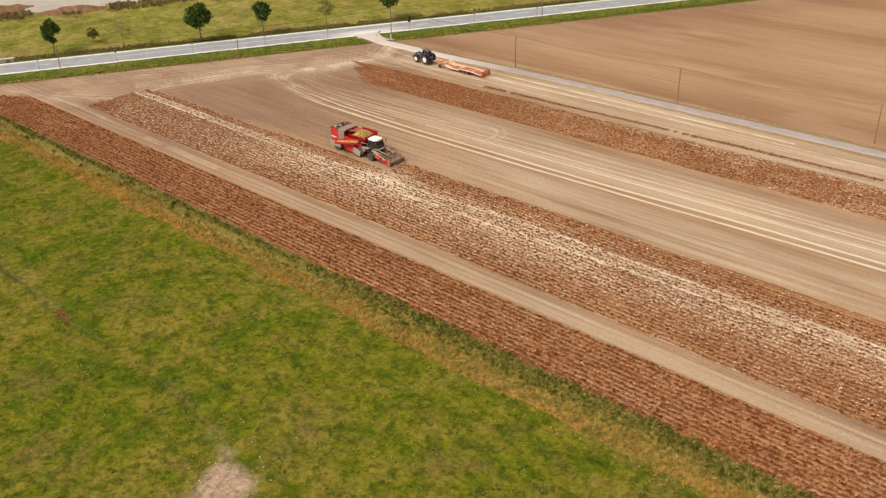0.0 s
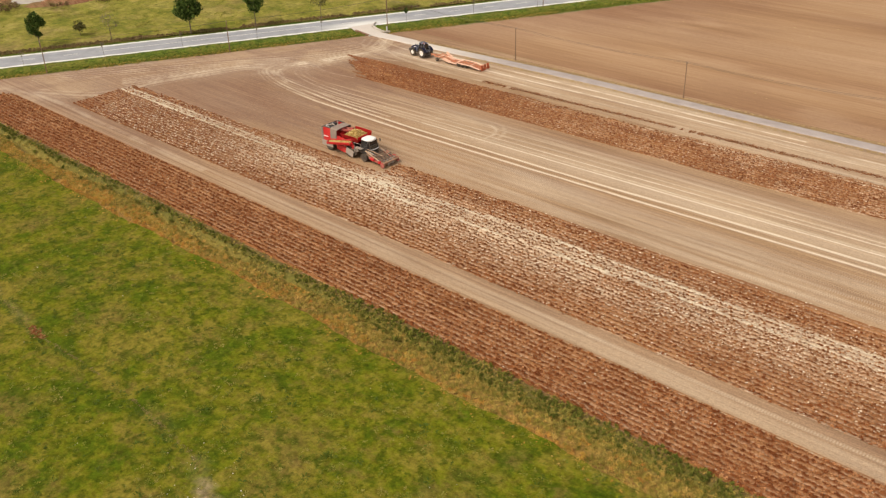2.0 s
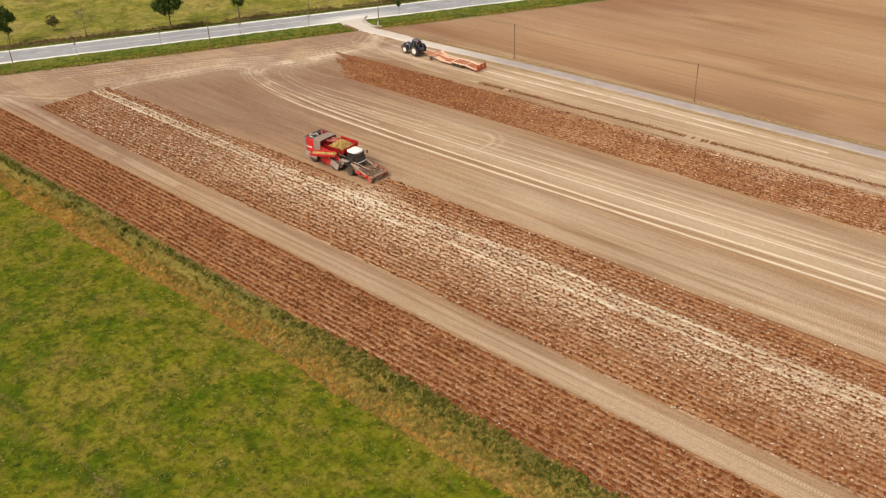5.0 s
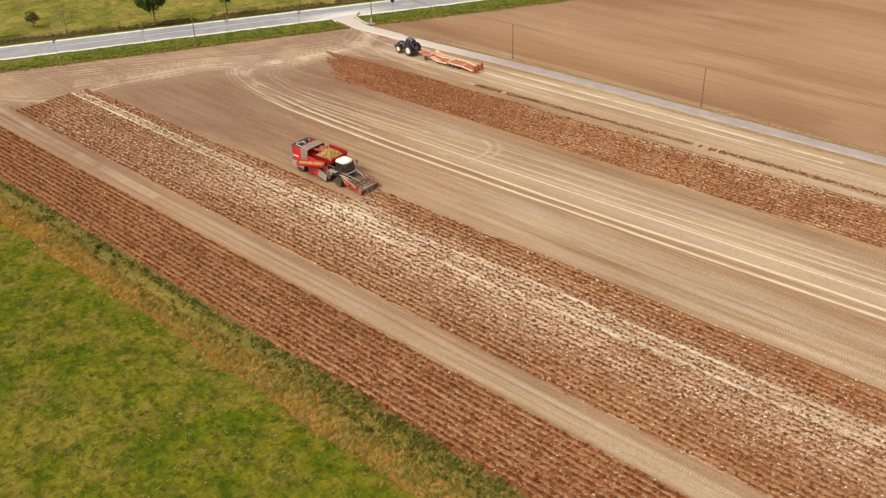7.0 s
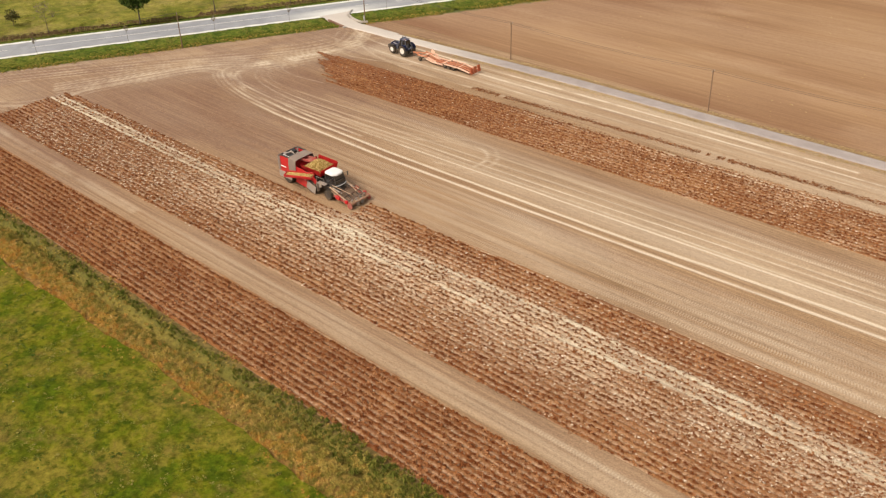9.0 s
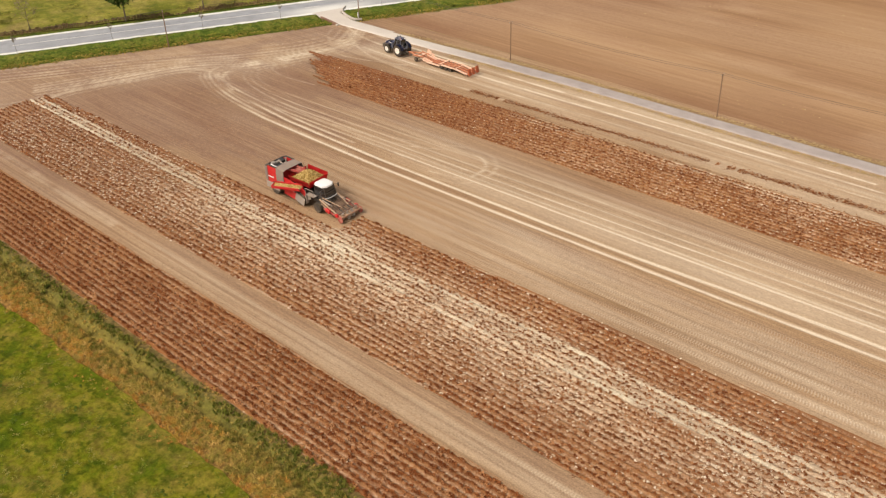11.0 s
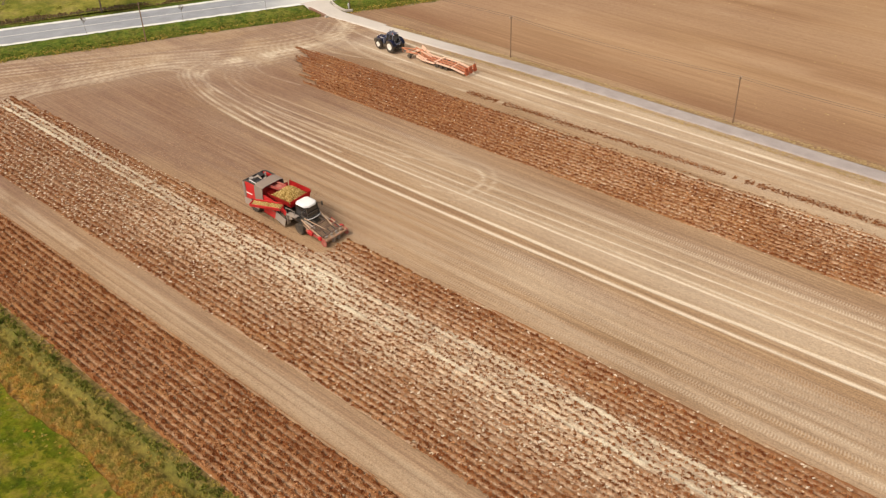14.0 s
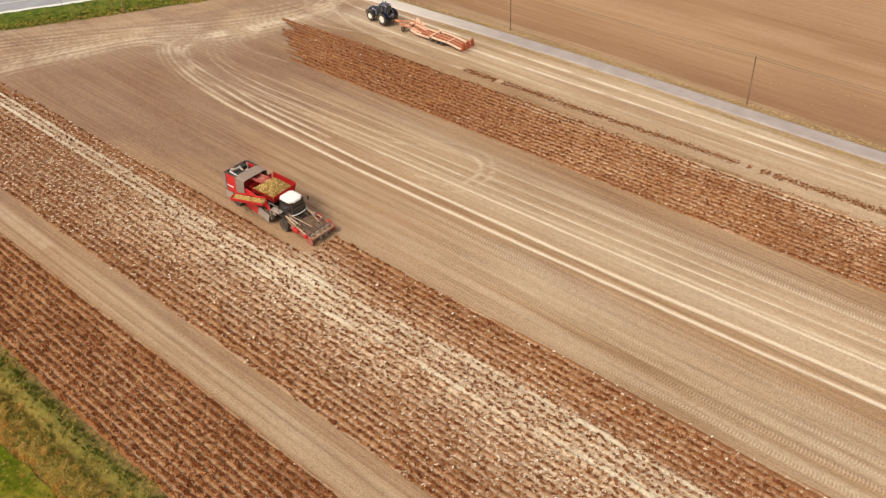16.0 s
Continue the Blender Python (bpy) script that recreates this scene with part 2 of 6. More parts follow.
gx = far_ring()
sheet("ground", gx - 100, lambda x: (0 * x - 2400.0, 0 * x + 2600.0), 161, lambda x, y: -0.9 + 0 * x, FAR_MEADOW)

def inside_of(x, y, corners):
    """How far inside a convex patch with the given corners, in metres."""
    inside = np.full(np.shape(x), 1e9)
    for (ax, ay), (bx, by) in zip(corners, corners[1:] + corners[:1]):
        n = math.hypot(bx - ax, by - ay)
        inside = np.minimum(inside, ((bx - ax) * (y - ay) - (by - ay) * (x - ax)) / n)
    return inside


def bare_corner(x, y): return inside_of(x, y, [(-67.6, 38.6), (-66.2, 33.0), (-61.2, 33.0), (-61.4, 38.9)])
def gravel_corner(x, y): return inside_of(x, y, [(-69.8, 40.8), (-65.6, 34.0), (-61.4, 39.8)])


sheet("meadow", np.arange(-330, 121, 1.0), lambda x: (-330 + 0 * x, 65.7 + 0.22 * np.sin(x * 0.11) + 0.2 * np.sin(x * 0.37 + 1) + 0.12 * np.sin(x * 1.7)), 420,
      lambda x, y: 0.18 * fractal(x, y, 9.0) + 0.15 * fractal(x, y, 1.8, 2) - 0.1, MEADOW,
      lambda x, y: {"pale": step(bare_corner(x, y) + 2.8 * (fractal(x, y, 2.0) - 0.5), -0.2, 0.7) + 0.55 * step(gravel_corner(x, y) + 4.0 * (fractal(x, y, 1.3) - 0.5), -0.2, 1.0)
                    + 0.5 * step(fractal(x, y, 2.0) + 0.2 - np.hypot(x + 105.5, y - 42.2) / 2.5, 0.4, 0.6) + 0.2 * np.exp(-(near_line(x, y, TRAIL) / 0.6) ** 2) * step(fractal(x, y, 5.0), 0.35, 0.6)})

# bank and ditch between meadow and field
def ditch_height(x, y):
    w = 0.4 * np.sin(x * 0.13)
    return -0.1 - 0.35 * (1 - step(y, 64.6, 66.2)) + 0.25 * fractal(x, y, 1.6) - 0.75 * np.exp(-((y - 69.7 - w) / 0.8) ** 2) - 0.25 * np.exp(-((y - 66.2) / 1.0) ** 2)


def ditch_colour():
    g = Graph("rank_bank_grass", 0.9)
    sep = g.node("ShaderNodeSeparateXYZ")
    g.link(g.place(), sep.inputs[0])
    way = g.node("ShaderNodeMapRange")
    g.link(sep.outputs[1], way.inputs["Value"])
    way.inputs["From Min"].default_value, way.inputs["From Max"].default_value = 65.0, 72.0
    wob = way.outputs["Result"]
    n = g.noise(0.5, 5, 0.7)
    band = g.ramp(g.maths("ADD", g.maths("MULTIPLY", wob, 0.75), g.maths("MULTIPLY", n, 0.3)), (0.14, (0.17, 0.15, 0.025)), (0.20, (0.29, 0.155, 0.042)), (0.38, (0.28, 0.17, 0.04)), (0.60, (0.27, 0.20, 0.042)),
                  (0.76, (0.13, 0.12, 0.022)), (0.92, (0.19, 0.12, 0.042)))
    base = g.mix(0.9, band, g.ramp(g.noise(2.0, 5, 0.75), (0.32, 0.35), (0.66, 1.35)), "MULTIPLY")
    return g.done(base, g.noise(3.0, 5), 0.8, 0.15)


sheet("ditch_bank", np.arange(-235, 121, 0.5), lambda x: (63.9 + 0 * x, 72.4 + 0 * x), 30, ditch_height, ditch_colour())


# field soil with the wheel tracks of the lane, the headland and the lifted ground
TRAMS = [([-150, -140, -115, -90, -75, -63, -50, -40, 60], [117.0, 116.3, 116.1, 116.8, 117.45, 117.9, 118.55, 119.0, 121.8], 0.27, 0.97),
         ([-147, -136, -116, -100, -85, -75, -64, -50, 60], [118.9, 118.0, 117.8, 118.2, 118.6, 119.0, 119.75, 120.5, 124.0], 0.27, 0.97),
         ([-140, -131, -90, -42, 60], [120.0, 120.2, 121.6, 123.6, 127.0], 0.2, 0.6), ([-140, -92, -43, 60], [121.8, 123.6, 126.0, 129.5], 0.2, 0.55),
         ([-140, -90, 60], [123.0, 125.4, 130.4], 0.2, 0.45), ([-140, -90, 60], [120.9, 122.4, 127.8], 0.25, 0.4), ([-150, -90, 60], [124.6, 127.2, 131.6], 0.2, 0.35)]


def smooth_line(pts, n=8):
    """A rounded way through the given corners."""
    out = []
    for k in range(len(pts) - 1):
        p0, p1, p2, p3 = (np.array(pts[min(max(k + o, 0), len(pts) - 1)], float) for o in (-1, 0, 1, 2))
        for t in np.arange(n) / n:
            out.append(tuple(0.5 * (2 * p1 + (p2 - p0) * t + (2 * p0 - 5 * p1 + 4 * p2 - p3) * t**2 + (3 * p1 - p0 - 3 * p2 + p3) * t**3)))
    return out + [tuple(pts[-1])]


def shifted(pts, d):
    """A way beside the given one."""
    p = np.array(pts, float)
    g = np.gradient(p, axis=0)
    g /= np.linalg.norm(g, axis=1)[:, None]
    return [tuple(q) for q in p + d * np.stack([-g[:, 1], g[:, 0]], -1)]


TURN = smooth_line([(-120.6, 116.7), (-132.4, 116.8), (-146.3, 117.6), (-153.3, 118.6), (-158.8, 120.3), (-162.4, 122.5), (-162.9, 125.6), (-160.1, 130.5), (-156.6, 137.3), (-154.4, 142.8), (-154.7, 148.4), (-157.5, 153.1)])
INNER_TURN = smooth_line([(-123.1, 119.1), (-135.2, 119.2), (-145.3, 120.0), (-152.4, 120.6), (-157.6, 121.8), (-160.0, 124.1), (-159.9, 128.0), (-156.5, 135.0)])
TIGHT_TURN = smooth_line([(-113.7, 120.4), (-125.3, 121.1), (-137.9, 121.5), (-148.5, 122.5), (-154.8, 124.1), (-157.7, 126.9), (-157.0, 130.3), (-155.0, 136.0)])
HEADLAND = smooth_line([(-178.3, 98.4), (-174.7, 105.9), (-171.4, 114.1), (-167.3, 122.1), (-160.9, 128.7), (-157.4, 134.2), (-154.0, 142.5), (-154.7, 148.4)])
HEADLAND_FAR = smooth_line([(-196, 88), (-185.7, 102.1), (-180.9, 109.4), (-175.6, 116.7), (-169.7, 123.8), (-163.8, 131.0), (-158.6, 138.9), (-155.9, 146.8), (-158, 152)])
HEADLAND_NEAR = smooth_line([(-188, 84.5), (-178, 90), (-174.4, 96.4), (-174.1, 101.8), (-172.1, 107.4), (-169.6, 115.0), (-166.1, 121.3), (-161.0, 122.4), (-155.0, 119.2)])
LANE_IN = smooth_line([(-198, 80), (-190, 83.0), (-178, 84.5), (-160, 83.7), (-130, 83.3)])
CURL = smooth_line([(-130, 121.5), (-117, 123.1), (-110, 126.3), (-105.5, 127.2), (-103, 125.6), (-102.4, 123.0), (-103.4, 120.8), (-108, 119.6)])
SMALL_ARC = smooth_line([(-155.5, 133.9), (-155.9, 131.2), (-154.1, 129.8), (-150.0, 129.3), (-144.0, 130.1)])
HEAD_TRACKS = [(TURN, 0.26, 0.9), (shifted(TURN, 0.8)[12:], 0.2, 0.6), (shifted(TURN, -0.8)[16:], 0.22, 0.6), (shifted(TURN, -1.5)[24:], 0.2, 0.7), (shifted(TURN, 1.6)[20:], 0.2, 0.4),
               (INNER_TURN, 0.24, 0.85), (shifted(INNER_TURN, -0.7)[8:], 0.2, 0.35), (shifted(INNER_TURN, 0.9)[16:], 0.2, 0.4), (TIGHT_TURN, 0.22, 0.45), (shifted(TIGHT_TURN, -1.1), 0.2, 0.35), (shifted(TIGHT_TURN, -2.2), 0.2, 0.25)]
HEAD_TRACKS += [(shifted(HEADLAND, d), w, s) for d, w, s in ((-2.4, 0.25, 0.45), (-1.2, 0.3, 0.6), (0, 0.35, 0.8), (0.9, 0.25, 0.7), (2.0, 0.3, 0.5), (3.2, 0.25, 0.4))]
HEAD_TRACKS += [(shifted(HEADLAND_FAR, d), w, s) for d, w, s in ((-1.8, 0.3, 0.4), (-0.6, 0.25, 0.55), (0.7, 0.3, 0.5), (2.2, 0.25, 0.35), (4.0, 0.25, 0.3))]
HEAD_TRACKS += [(shifted(HEADLAND_NEAR, d), w, s) for d, w, s in ((0, 0.5, 0.5), (1.6, 0.35, 0.4), (-1.5, 0.3, 0.3))]
HEAD_TRACKS += [(LANE_IN, 0.8, 0.35), (CURL, 0.2, 0.6), (shifted(CURL, 1.5), 0.2, 0.42), (SMALL_ARC, 0.22, 0.5)]
HEAD_TRACKS += [(smooth_line(p), w, s) for p, w, s in (
    ([(-158, 151), (-150, 146.5), (-141.6, 144.6), (-129.9, 144.2), (-90, 146.5)], 0.3, 0.5), ([(-159, 147), (-152, 142.5), (-146.2, 143), (-138, 146)], 0.25, 0.5),
    ([(-160, 153), (-150, 150.5), (-120, 150.3), (-60, 152.5), (20, 155)], 0.3, 0.6), ([(-158, 154.5), (-145, 152.8), (-120, 153), (-60, 154.3)], 0.3, 0.8),
    ([(-150, 147.5), (-135, 147.2), (-100, 148.3), (-40, 151)], 0.25, 0.45), ([(-155, 150), (-152, 146), (-154, 142), (-151, 138.9)], 0.25, 0.4))]


def soil_values(x, y):
    pale = 0.16 * fractal(x * 0.35, y, 5.0)
    rut = 0 * x
    wob = 0.35 * (fractal(x, 0 * x, 18.0) - 0.5)
    for xs, ys, w, s in TRAMS:
        d = np.abs(y - np.interp(x, xs, ys) - 0.4 * wob)
        here = 1.1 * s * np.exp(-(d / w) ** 2) * step(x, -152, -140) * (0.65 + 0.6 * fractal(x, y, 2.5))
        pale, rut = np.maximum(pale, here), rut + here
    for pts, w, s in HEAD_TRACKS:
        d = near_line(x, y, pts)
        here = 1.0 * s * np.exp(-(d / w) ** 2) * np.clip(1.6 * fractal(x, y, 3.0) - 0.05, 0.35, 1.0)
        pale, rut = np.maximum(pale, here), rut + 0.5 * here
    # pale dry ground between the tramlines, by the farm track and over the worn headland
    pale = pale + 0.24 * step(y, 117.5, 121) * (1 - step(y, 127, 131)) * step(x, -135, -95) * (0.35 + fractal(x * 0.12, y, 3.0))
    verge = step(y, 143.5, 146) * (1 - step(y, 156, 158)) * step(x, -160, -140)
    pale = pale + verge * (0.10 + 0.34 * np.clip(2.4 * fractal(x * 0.03, y, 0.9) - 0.75, 0, 1))
    s, d = road_frame(x, y)
    head = (1 - step(-d, 21, 31)) * (1 - step(y, 150, 156))
    pale = pale + 0.15 * head * np.clip(1.9 * fractal(s * 0.16, d, 2.6) - 0.3, 0, 1)
    trough = np.exp(-((y - 0.5 * (np.interp(x, *TRAMS[0][:2]) + np.interp(x, *TRAMS[1][:2]))) / 0.5) ** 4) * step(x, -150, -135) * (1 - 0.75 * step(x, -110, -75))
    pale = pale * (1 - 0.85 * trough)
    bare = step(y, 104, 107) * (1 - step(y, 115, 117))
    pale = pale + 0.26 * step(x, -120, -80) * bare * np.clip(2.4 * fractal(x * 0.05, y, 1.3) - 0.7, 0, 1)
    past = y - np.interp(x, *TRAMS[1][:2])
    pale = pale + 0.14 * step(past, 0.3, 0.8) * (1 - step(past, 2.6, 4.2)) * step(x, -125, -95) * (0.6 + 0.6 * fractal(x * 0.2, y, 2.0))
    lane = step(y, 81, 81.8) * (1 - step(y, 85.2, 86))
    ruts = np.exp(-((y - 83.5 - wob) / 0.16) ** 2) + np.exp(-((y - 82.4 - wob) / 0.12) ** 2) * 0.6
    pale = pale + lane * (0.18 + 0.38 * step(x, -115, -60)) * (0.12 + 0.4 * fractal(x * 0.1, y, 0.8)) * (1 - step(y, 83.9, 84.6)) - 0.16 * lane * ruts
    # turned, damper earth at the head of the lifted ground, in long streaks
    long_streak = np.clip(2.6 * fractal(x * 0.07, y, 1.7) - 0.75, 0, 1)
    lifted = step(-x, 112, 140) * step(y, 99, 103) * (1 - step(y, 127, 133)) * (1 - step(-x, 166, 172))
    damp = lifted * (0.6 + 0.6 * step(fractal(x * 0.4, y, 6.0), 0.35, 0.65)) * (0.6 + 0.6 * long_streak) + 0.45 * step(-x, 128, 150)
    damp = damp * (0.7 + 0.5 * step(fractal(x * 0.7, y, 2.6), 0.44, 0.60)) + 0.16 * bare * long_streak + 0.2 * step(y, 126, 128) * (1 - step(y, 131, 133)) * long_streak
    damp = damp + 0.8 * step(y, 160, 163) * (1 - step(-d, 6, 17))
    damp = damp + 0.75 * head * step(fractal(s * 0.25, d, 3.2), 0.47, 0.62) + 0.35 * step(-d, 16, 21) * (1 - step(-d, 27, 36)) * (1 - step(y, 130, 136)) * step(fractal(s * 0.5, d, 4.0), 0.35, 0.6)
    damp = damp + 0.3 * (1 - 0.6 * verge) * step(fractal(x * 0.12, y, 5.0), 0.5, 0.7) + 0.35 * lane * step(y, 84.1, 84.5) + 0.45 * lane * ruts
    # thin darker line along a furrow, set by colour alone
    damp = damp + 0.9 * verge * np.exp(-((y - 150.2 - 0.045 * (x + 105)) / 0.16) ** 2) * step(fractal(x, 0 * y, 5.0), 0.3, 0.5)
    damp = np.maximum(damp * (1 - np.clip(1.5 * rut, 0, 1)), 0.5 * trough) + 0.1 * lane * step(-x, 70, 120)
    tread = 0 * x
    for yc in (106.9, 108.7, 110.1, 111.4, 113.2, 114.4, 115.3, 127.9, 129.3):
        c = yc + 0.025 * (x + 80) + wob
        tread = np.maximum(tread, np.exp(-((y - c) / 0.38) ** 4))
    tread = np.maximum(tread, 0.8 * np.exp(-((y - 83.9 - wob) / 0.3) ** 4)) * step(x, -150, -115) * np.clip(2 * fractal(x * 0.3, y, 6.0) - 0.3, 0, 1)
    pale = np.clip(pale, 0, 1.0 - 0.3 * step(-x, 128, 145))
    return pale, np.clip(damp, 0, 0.9), rut, tread


def soil_height(x, y):
    pale, damp, rut, tread = soil_values(x, y)
    furrow = 0.012 * np.sin(y * 2 * np.pi / 0.75) * step(y, 105, 108) * (1 - step(y, 128, 131))
    under = 0 * x
    for low, high, keep in ((left_low, left_high, left_keep), (mid_low, mid_high, mid_keep), (right_low, right_high, right_keep)):
        inside = keep(x - 0.5, y) & keep(x, y + 0.4) & (x < 61)
        under = np.maximum(under, inside * step(y, low(x) + 0.15, low(x) + 0.5) * (1 - step(y, high(x) - 0.5, high(x) - 0.15)))
    return 0.05 * fractal(x, y, 1.5) + 0.10 * fractal(x * 0.4, y, 8.0, 2) + furrow - 0.06 * np.clip(rut, 0, 1) - 0.35 * under - 0.9 * (1 - step(-road_frame(x, y)[1], 5.6, 6.9))


def soil_attrs(x, y):
    pale, damp, rut, tread = soil_values(x, y)
    lane = step(y, 81.2, 82) * (1 - step(y, 83.8, 84.6)) * step(x, -130, -95)
    return {"pale": pale, "damp": damp, "tread": tread, "dust": lane * (0.02 + 0.13 * fractal(x * 0.1, y, 0.9))}


def on_field(x, y):
    s, d = road_frame(x, y)
    return d < -3.6


def soil_sheet():
    return sheet("field_soil", np.arange(-222, 60.1, 0.5), lambda x: (72.0 + 0 * x, 161.5 + 0 * x), 490, soil_height, SOIL, soil_attrs, keep=on_field)


# ridges of the potato rows
def ridge_height(low, depth):
    def height(x, y):
        lo = low(x)
        phase = (y - lo) / ROW
        wave = 0.5 - 0.5 * np.cos(2 * np.pi * phase)
        return 0.02 + depth * wave * (0.7 + 0.6 * field_noise(x, y, 0.8)) + 0.06 * (field_noise(x, y, 0.36) - 0.5) + 0.08 * (fractal(x, y, 2.2) - 0.4)
    return height


def furrow(y):
    """1 in the furrows and 0 on the ridges."""
    return 0.5 + 0.5 * np.cos(2 * np.pi * y / ROW)


def dust_band(x, y):
    """The rows flattened and dusted beside the harvester's way."""
    xs = [-176, -150, -118, -100, -84, -60, -30, 60]
    low = np.interp(x, xs, [96.0, 95.9, 95.6, 95.4, 95.9, 97.0, 97.9, 99.5])
    high = np.interp(x, xs, [98.2, 98.0, 97.9, 98.8, 100.2, 100.4, 101.0, 102.5])
    wob = 0.5 * (fractal(x * 0.4, y, 4.0) - 0.5)
    body = step(y + wob, low - 0.25, low + 0.35) * (1 - step(y + wob, high - 0.35, high + 0.25))
    rims = np.exp(-((y + wob - low - 0.35) / 0.3) ** 2) + np.exp(-((y + wob - high + 0.4) / 0.35) ** 2)
    # haze of the airborne dust cloud, painted pale onto the rows
    cloud_patch = np.exp(-((x + 104.5) / 6.0) ** 2 - ((y - 99.0) / 3.0) ** 2)
    patch = 0.55 + 0.45 * step(fractal(x * 0.3, y, 6.0), 0.32, 0.6)
    far = 1.15 - 0.15 * step(x, -140, -115)
    broken = 0.55 + 0.45 * step(fractal(x * 0.5, y, 2.2), 0.36, 0.56)
    return np.clip(far * (0.74 * body * patch * (0.5 + 0.2 * furrow(y - mid_low(x))) + 0.55 * rims * broken) + 0.55 * cloud_patch, 0, 1)


def pale_band(x, y):
    """Dry bleached litter over the middle rows, thickest beside the dusted band."""
    n = fractal(x * 0.2, y, 2.0)
    wide = np.exp(-((y - 95.0 - 0.03 * (x + 90)) / 4.8) ** 2) * (0.3 + 0.7 * step(x, -150, -105)) * (1 - 0.45 * step(x, -78, -48))
    patch = 0.45 + 0.55 * step(fractal(x * 0.5, y, 7.0), 0.3, 0.6)
    far = 0.55 + 0.45 * step(x, -150, -105)
    return np.clip(0.78 * wide * patch * (0.4 + n) + far * (1 - 0.25 * step(x, -78, -48)) * (0.06 + 0.62 * furrow(y - mid_low(x)) ** 1.4 * (0.5 + 0.8 * n)), 0, 1)


def row_dust(x, y):
    """Dusted rims of the middle strip, and the bare line along its edge."""
    edge = np.exp(-((y - mid_low(x) - 0.2) / 0.2) ** 2) * step(fractal(x * 0.8, 0 * y, 1.6), 0.46, 0.54) * step(x, -150, -100)
    wide = np.exp(-((y - 94.0 - 0.03 * (x + 90)) / 4.2) ** 2) * (0.25 + 0.75 * step(x, -140, -105)) * (1 - 0.45 * step(x, -78, -48)) * step(fractal(x * 0.4, y, 3.2), 0.34, 0.62)
    return np.clip(0.92 * dust_band(x, y) + 0.3 * edge + 0.36 * wide * (0.35 + 0.65 * furrow(y - mid_low(x))), 0, 1)


LEFT_X, MID_X, RIGHT_X = (-196.0, 62.0), (-176.0, 62.0), (-156.0, 62.0)


def strip(name, span, low, high, ny, depth, attrs, keep, step_x=0.35):
    return sheet(name, np.arange(span[0], span[1], step_x), lambda x: (low(x), high(x)), ny, ridge_height(low, depth), RIDGE, attrs, smooth=True, keep=keep)


def left_keep(x, y):
    return x > -196 + 1.55 * (y - 77) - 1.2 * field_noise(x, y, 2.0)


def mid_keep(x, y):
    lifted = (x < HARVEST_X + 0.5) & (y > mid_high(x) - 3.9 - 0.35 * field_noise(x, y, 3.0))
    return (x > -177 + 0.25 * (y - 90) - 1.0 * field_noise(x, y, 1.5)) & ~lifted


def right_keep(x, y):
    row = np.floor((y - right_low(x)) / ROW)
    ragged = 5.0 * np.abs(np.sin(row * 12.9898) * 43758.5453 % 1.0)
    return x > -157.0 + 1.7 * np.clip(139.0 - y, 0, 8) + ragged - 2.5 * field_noise(x, y, 1.5)


soil_sheet()
sheet("far_field", np.arange(-222, 300.1, 2.0), lambda x: (161.5 + 0 * x, 420 + 0 * x), 150, lambda x, y: 0.08 * fractal(x, y, 3.0) + 0.05 - 0.9 * (1 - step(-road_frame(x, y)[1], 5.2, 7.2)), FAR_SOIL,
      lambda x, y: {"pale": 0.28 * step(fractal(x * 0.07, y - 0.03 * x, 13.0), 0.46, 0.70) + 0.12 * step(fractal(x * 0.06, y, 3.4), 0.55, 0.75) + 0.25 * step(fractal(x * 0.25, y, 7.0), 0.58, 0.72),
                    "damp": np.clip(0.4 * (1 - step(y, 163, 178)) + 0.42 * step(fractal(x * 0.10 + 31, y, 15.0), 0.44, 0.66) + 0.14 * step(fractal(x * 0.05, y, 3.2), 0.50, 0.70) + 0.2 * step(fractal(x * 0.35, y + 50, 9.0), 0.5, 0.66) + 0.25 * step(fractal(x * 0.3, y, 6.0), 0.55, 0.7) + 0.9 * (1 - step(-road_frame(x, y)[1], 8, 30)), 0, 0.9)}, keep=on_field)

strip("potato_rows_by_ditch", LEFT_X, left_low, left_high, 75, 0.2, lambda x, y: {
    "pale": (0.02 + 0.66 * furrow(y - left_low(x)) ** 1.5 * step(y, 72.3, 72.7)) * np.clip(0.25 + 1.1 * fractal(x * 0.25, y, 2.6), 0, 1.1) * (0.6 + 0.4 * step(x, -150, -100)),
    "damp": 0.55 * step(fractal(x * 0.5, y, 6.0) + 0.4 * step(-x, 120, 160), 0.3, 0.6) * (1 - 0.7 * furrow(y - left_low(x)))}, left_keep)
strip("potato_rows_middle", MID_X, mid_low, mid_high, 162, 0.14, lambda x, y: {"pale": pale_band(x, y), "dust": row_dust(x, y), "damp": 0.2 * fractal(x, y, 4.0) + 0.5 * step(-x, 125, 155)}, mid_keep)
strip("potato_rows_by_track", RIGHT_X, right_low, right_high, 89, 0.2, lambda x, y: {
    "pale": 0.04 + 0.66 * (0.4 + 0.6 * step(x, -135, -90)) * furrow(y - right_low(x)) ** 1.4 * np.clip(0.3 + fractal(x * 0.4, y, 2.0), 0, 1) + 0.28 * step(x, -120, -70) * step(fractal(x * 0.5, y, 2.5), 0.35, 0.65),
    "dust": 0.7 * furrow(y - right_low(x)) ** 2 * step(y, right_high(x) - 1.7, right_high(x) - 1.2) * step(x, -125, -100) * step(fractal(x * 0.5, y, 3.0), 0.3, 0.5),
    "damp": 0.65 * step(-x, 85, 130) * step(fractal(x, y, 4.0), 0.2, 0.5)}, right_keep)


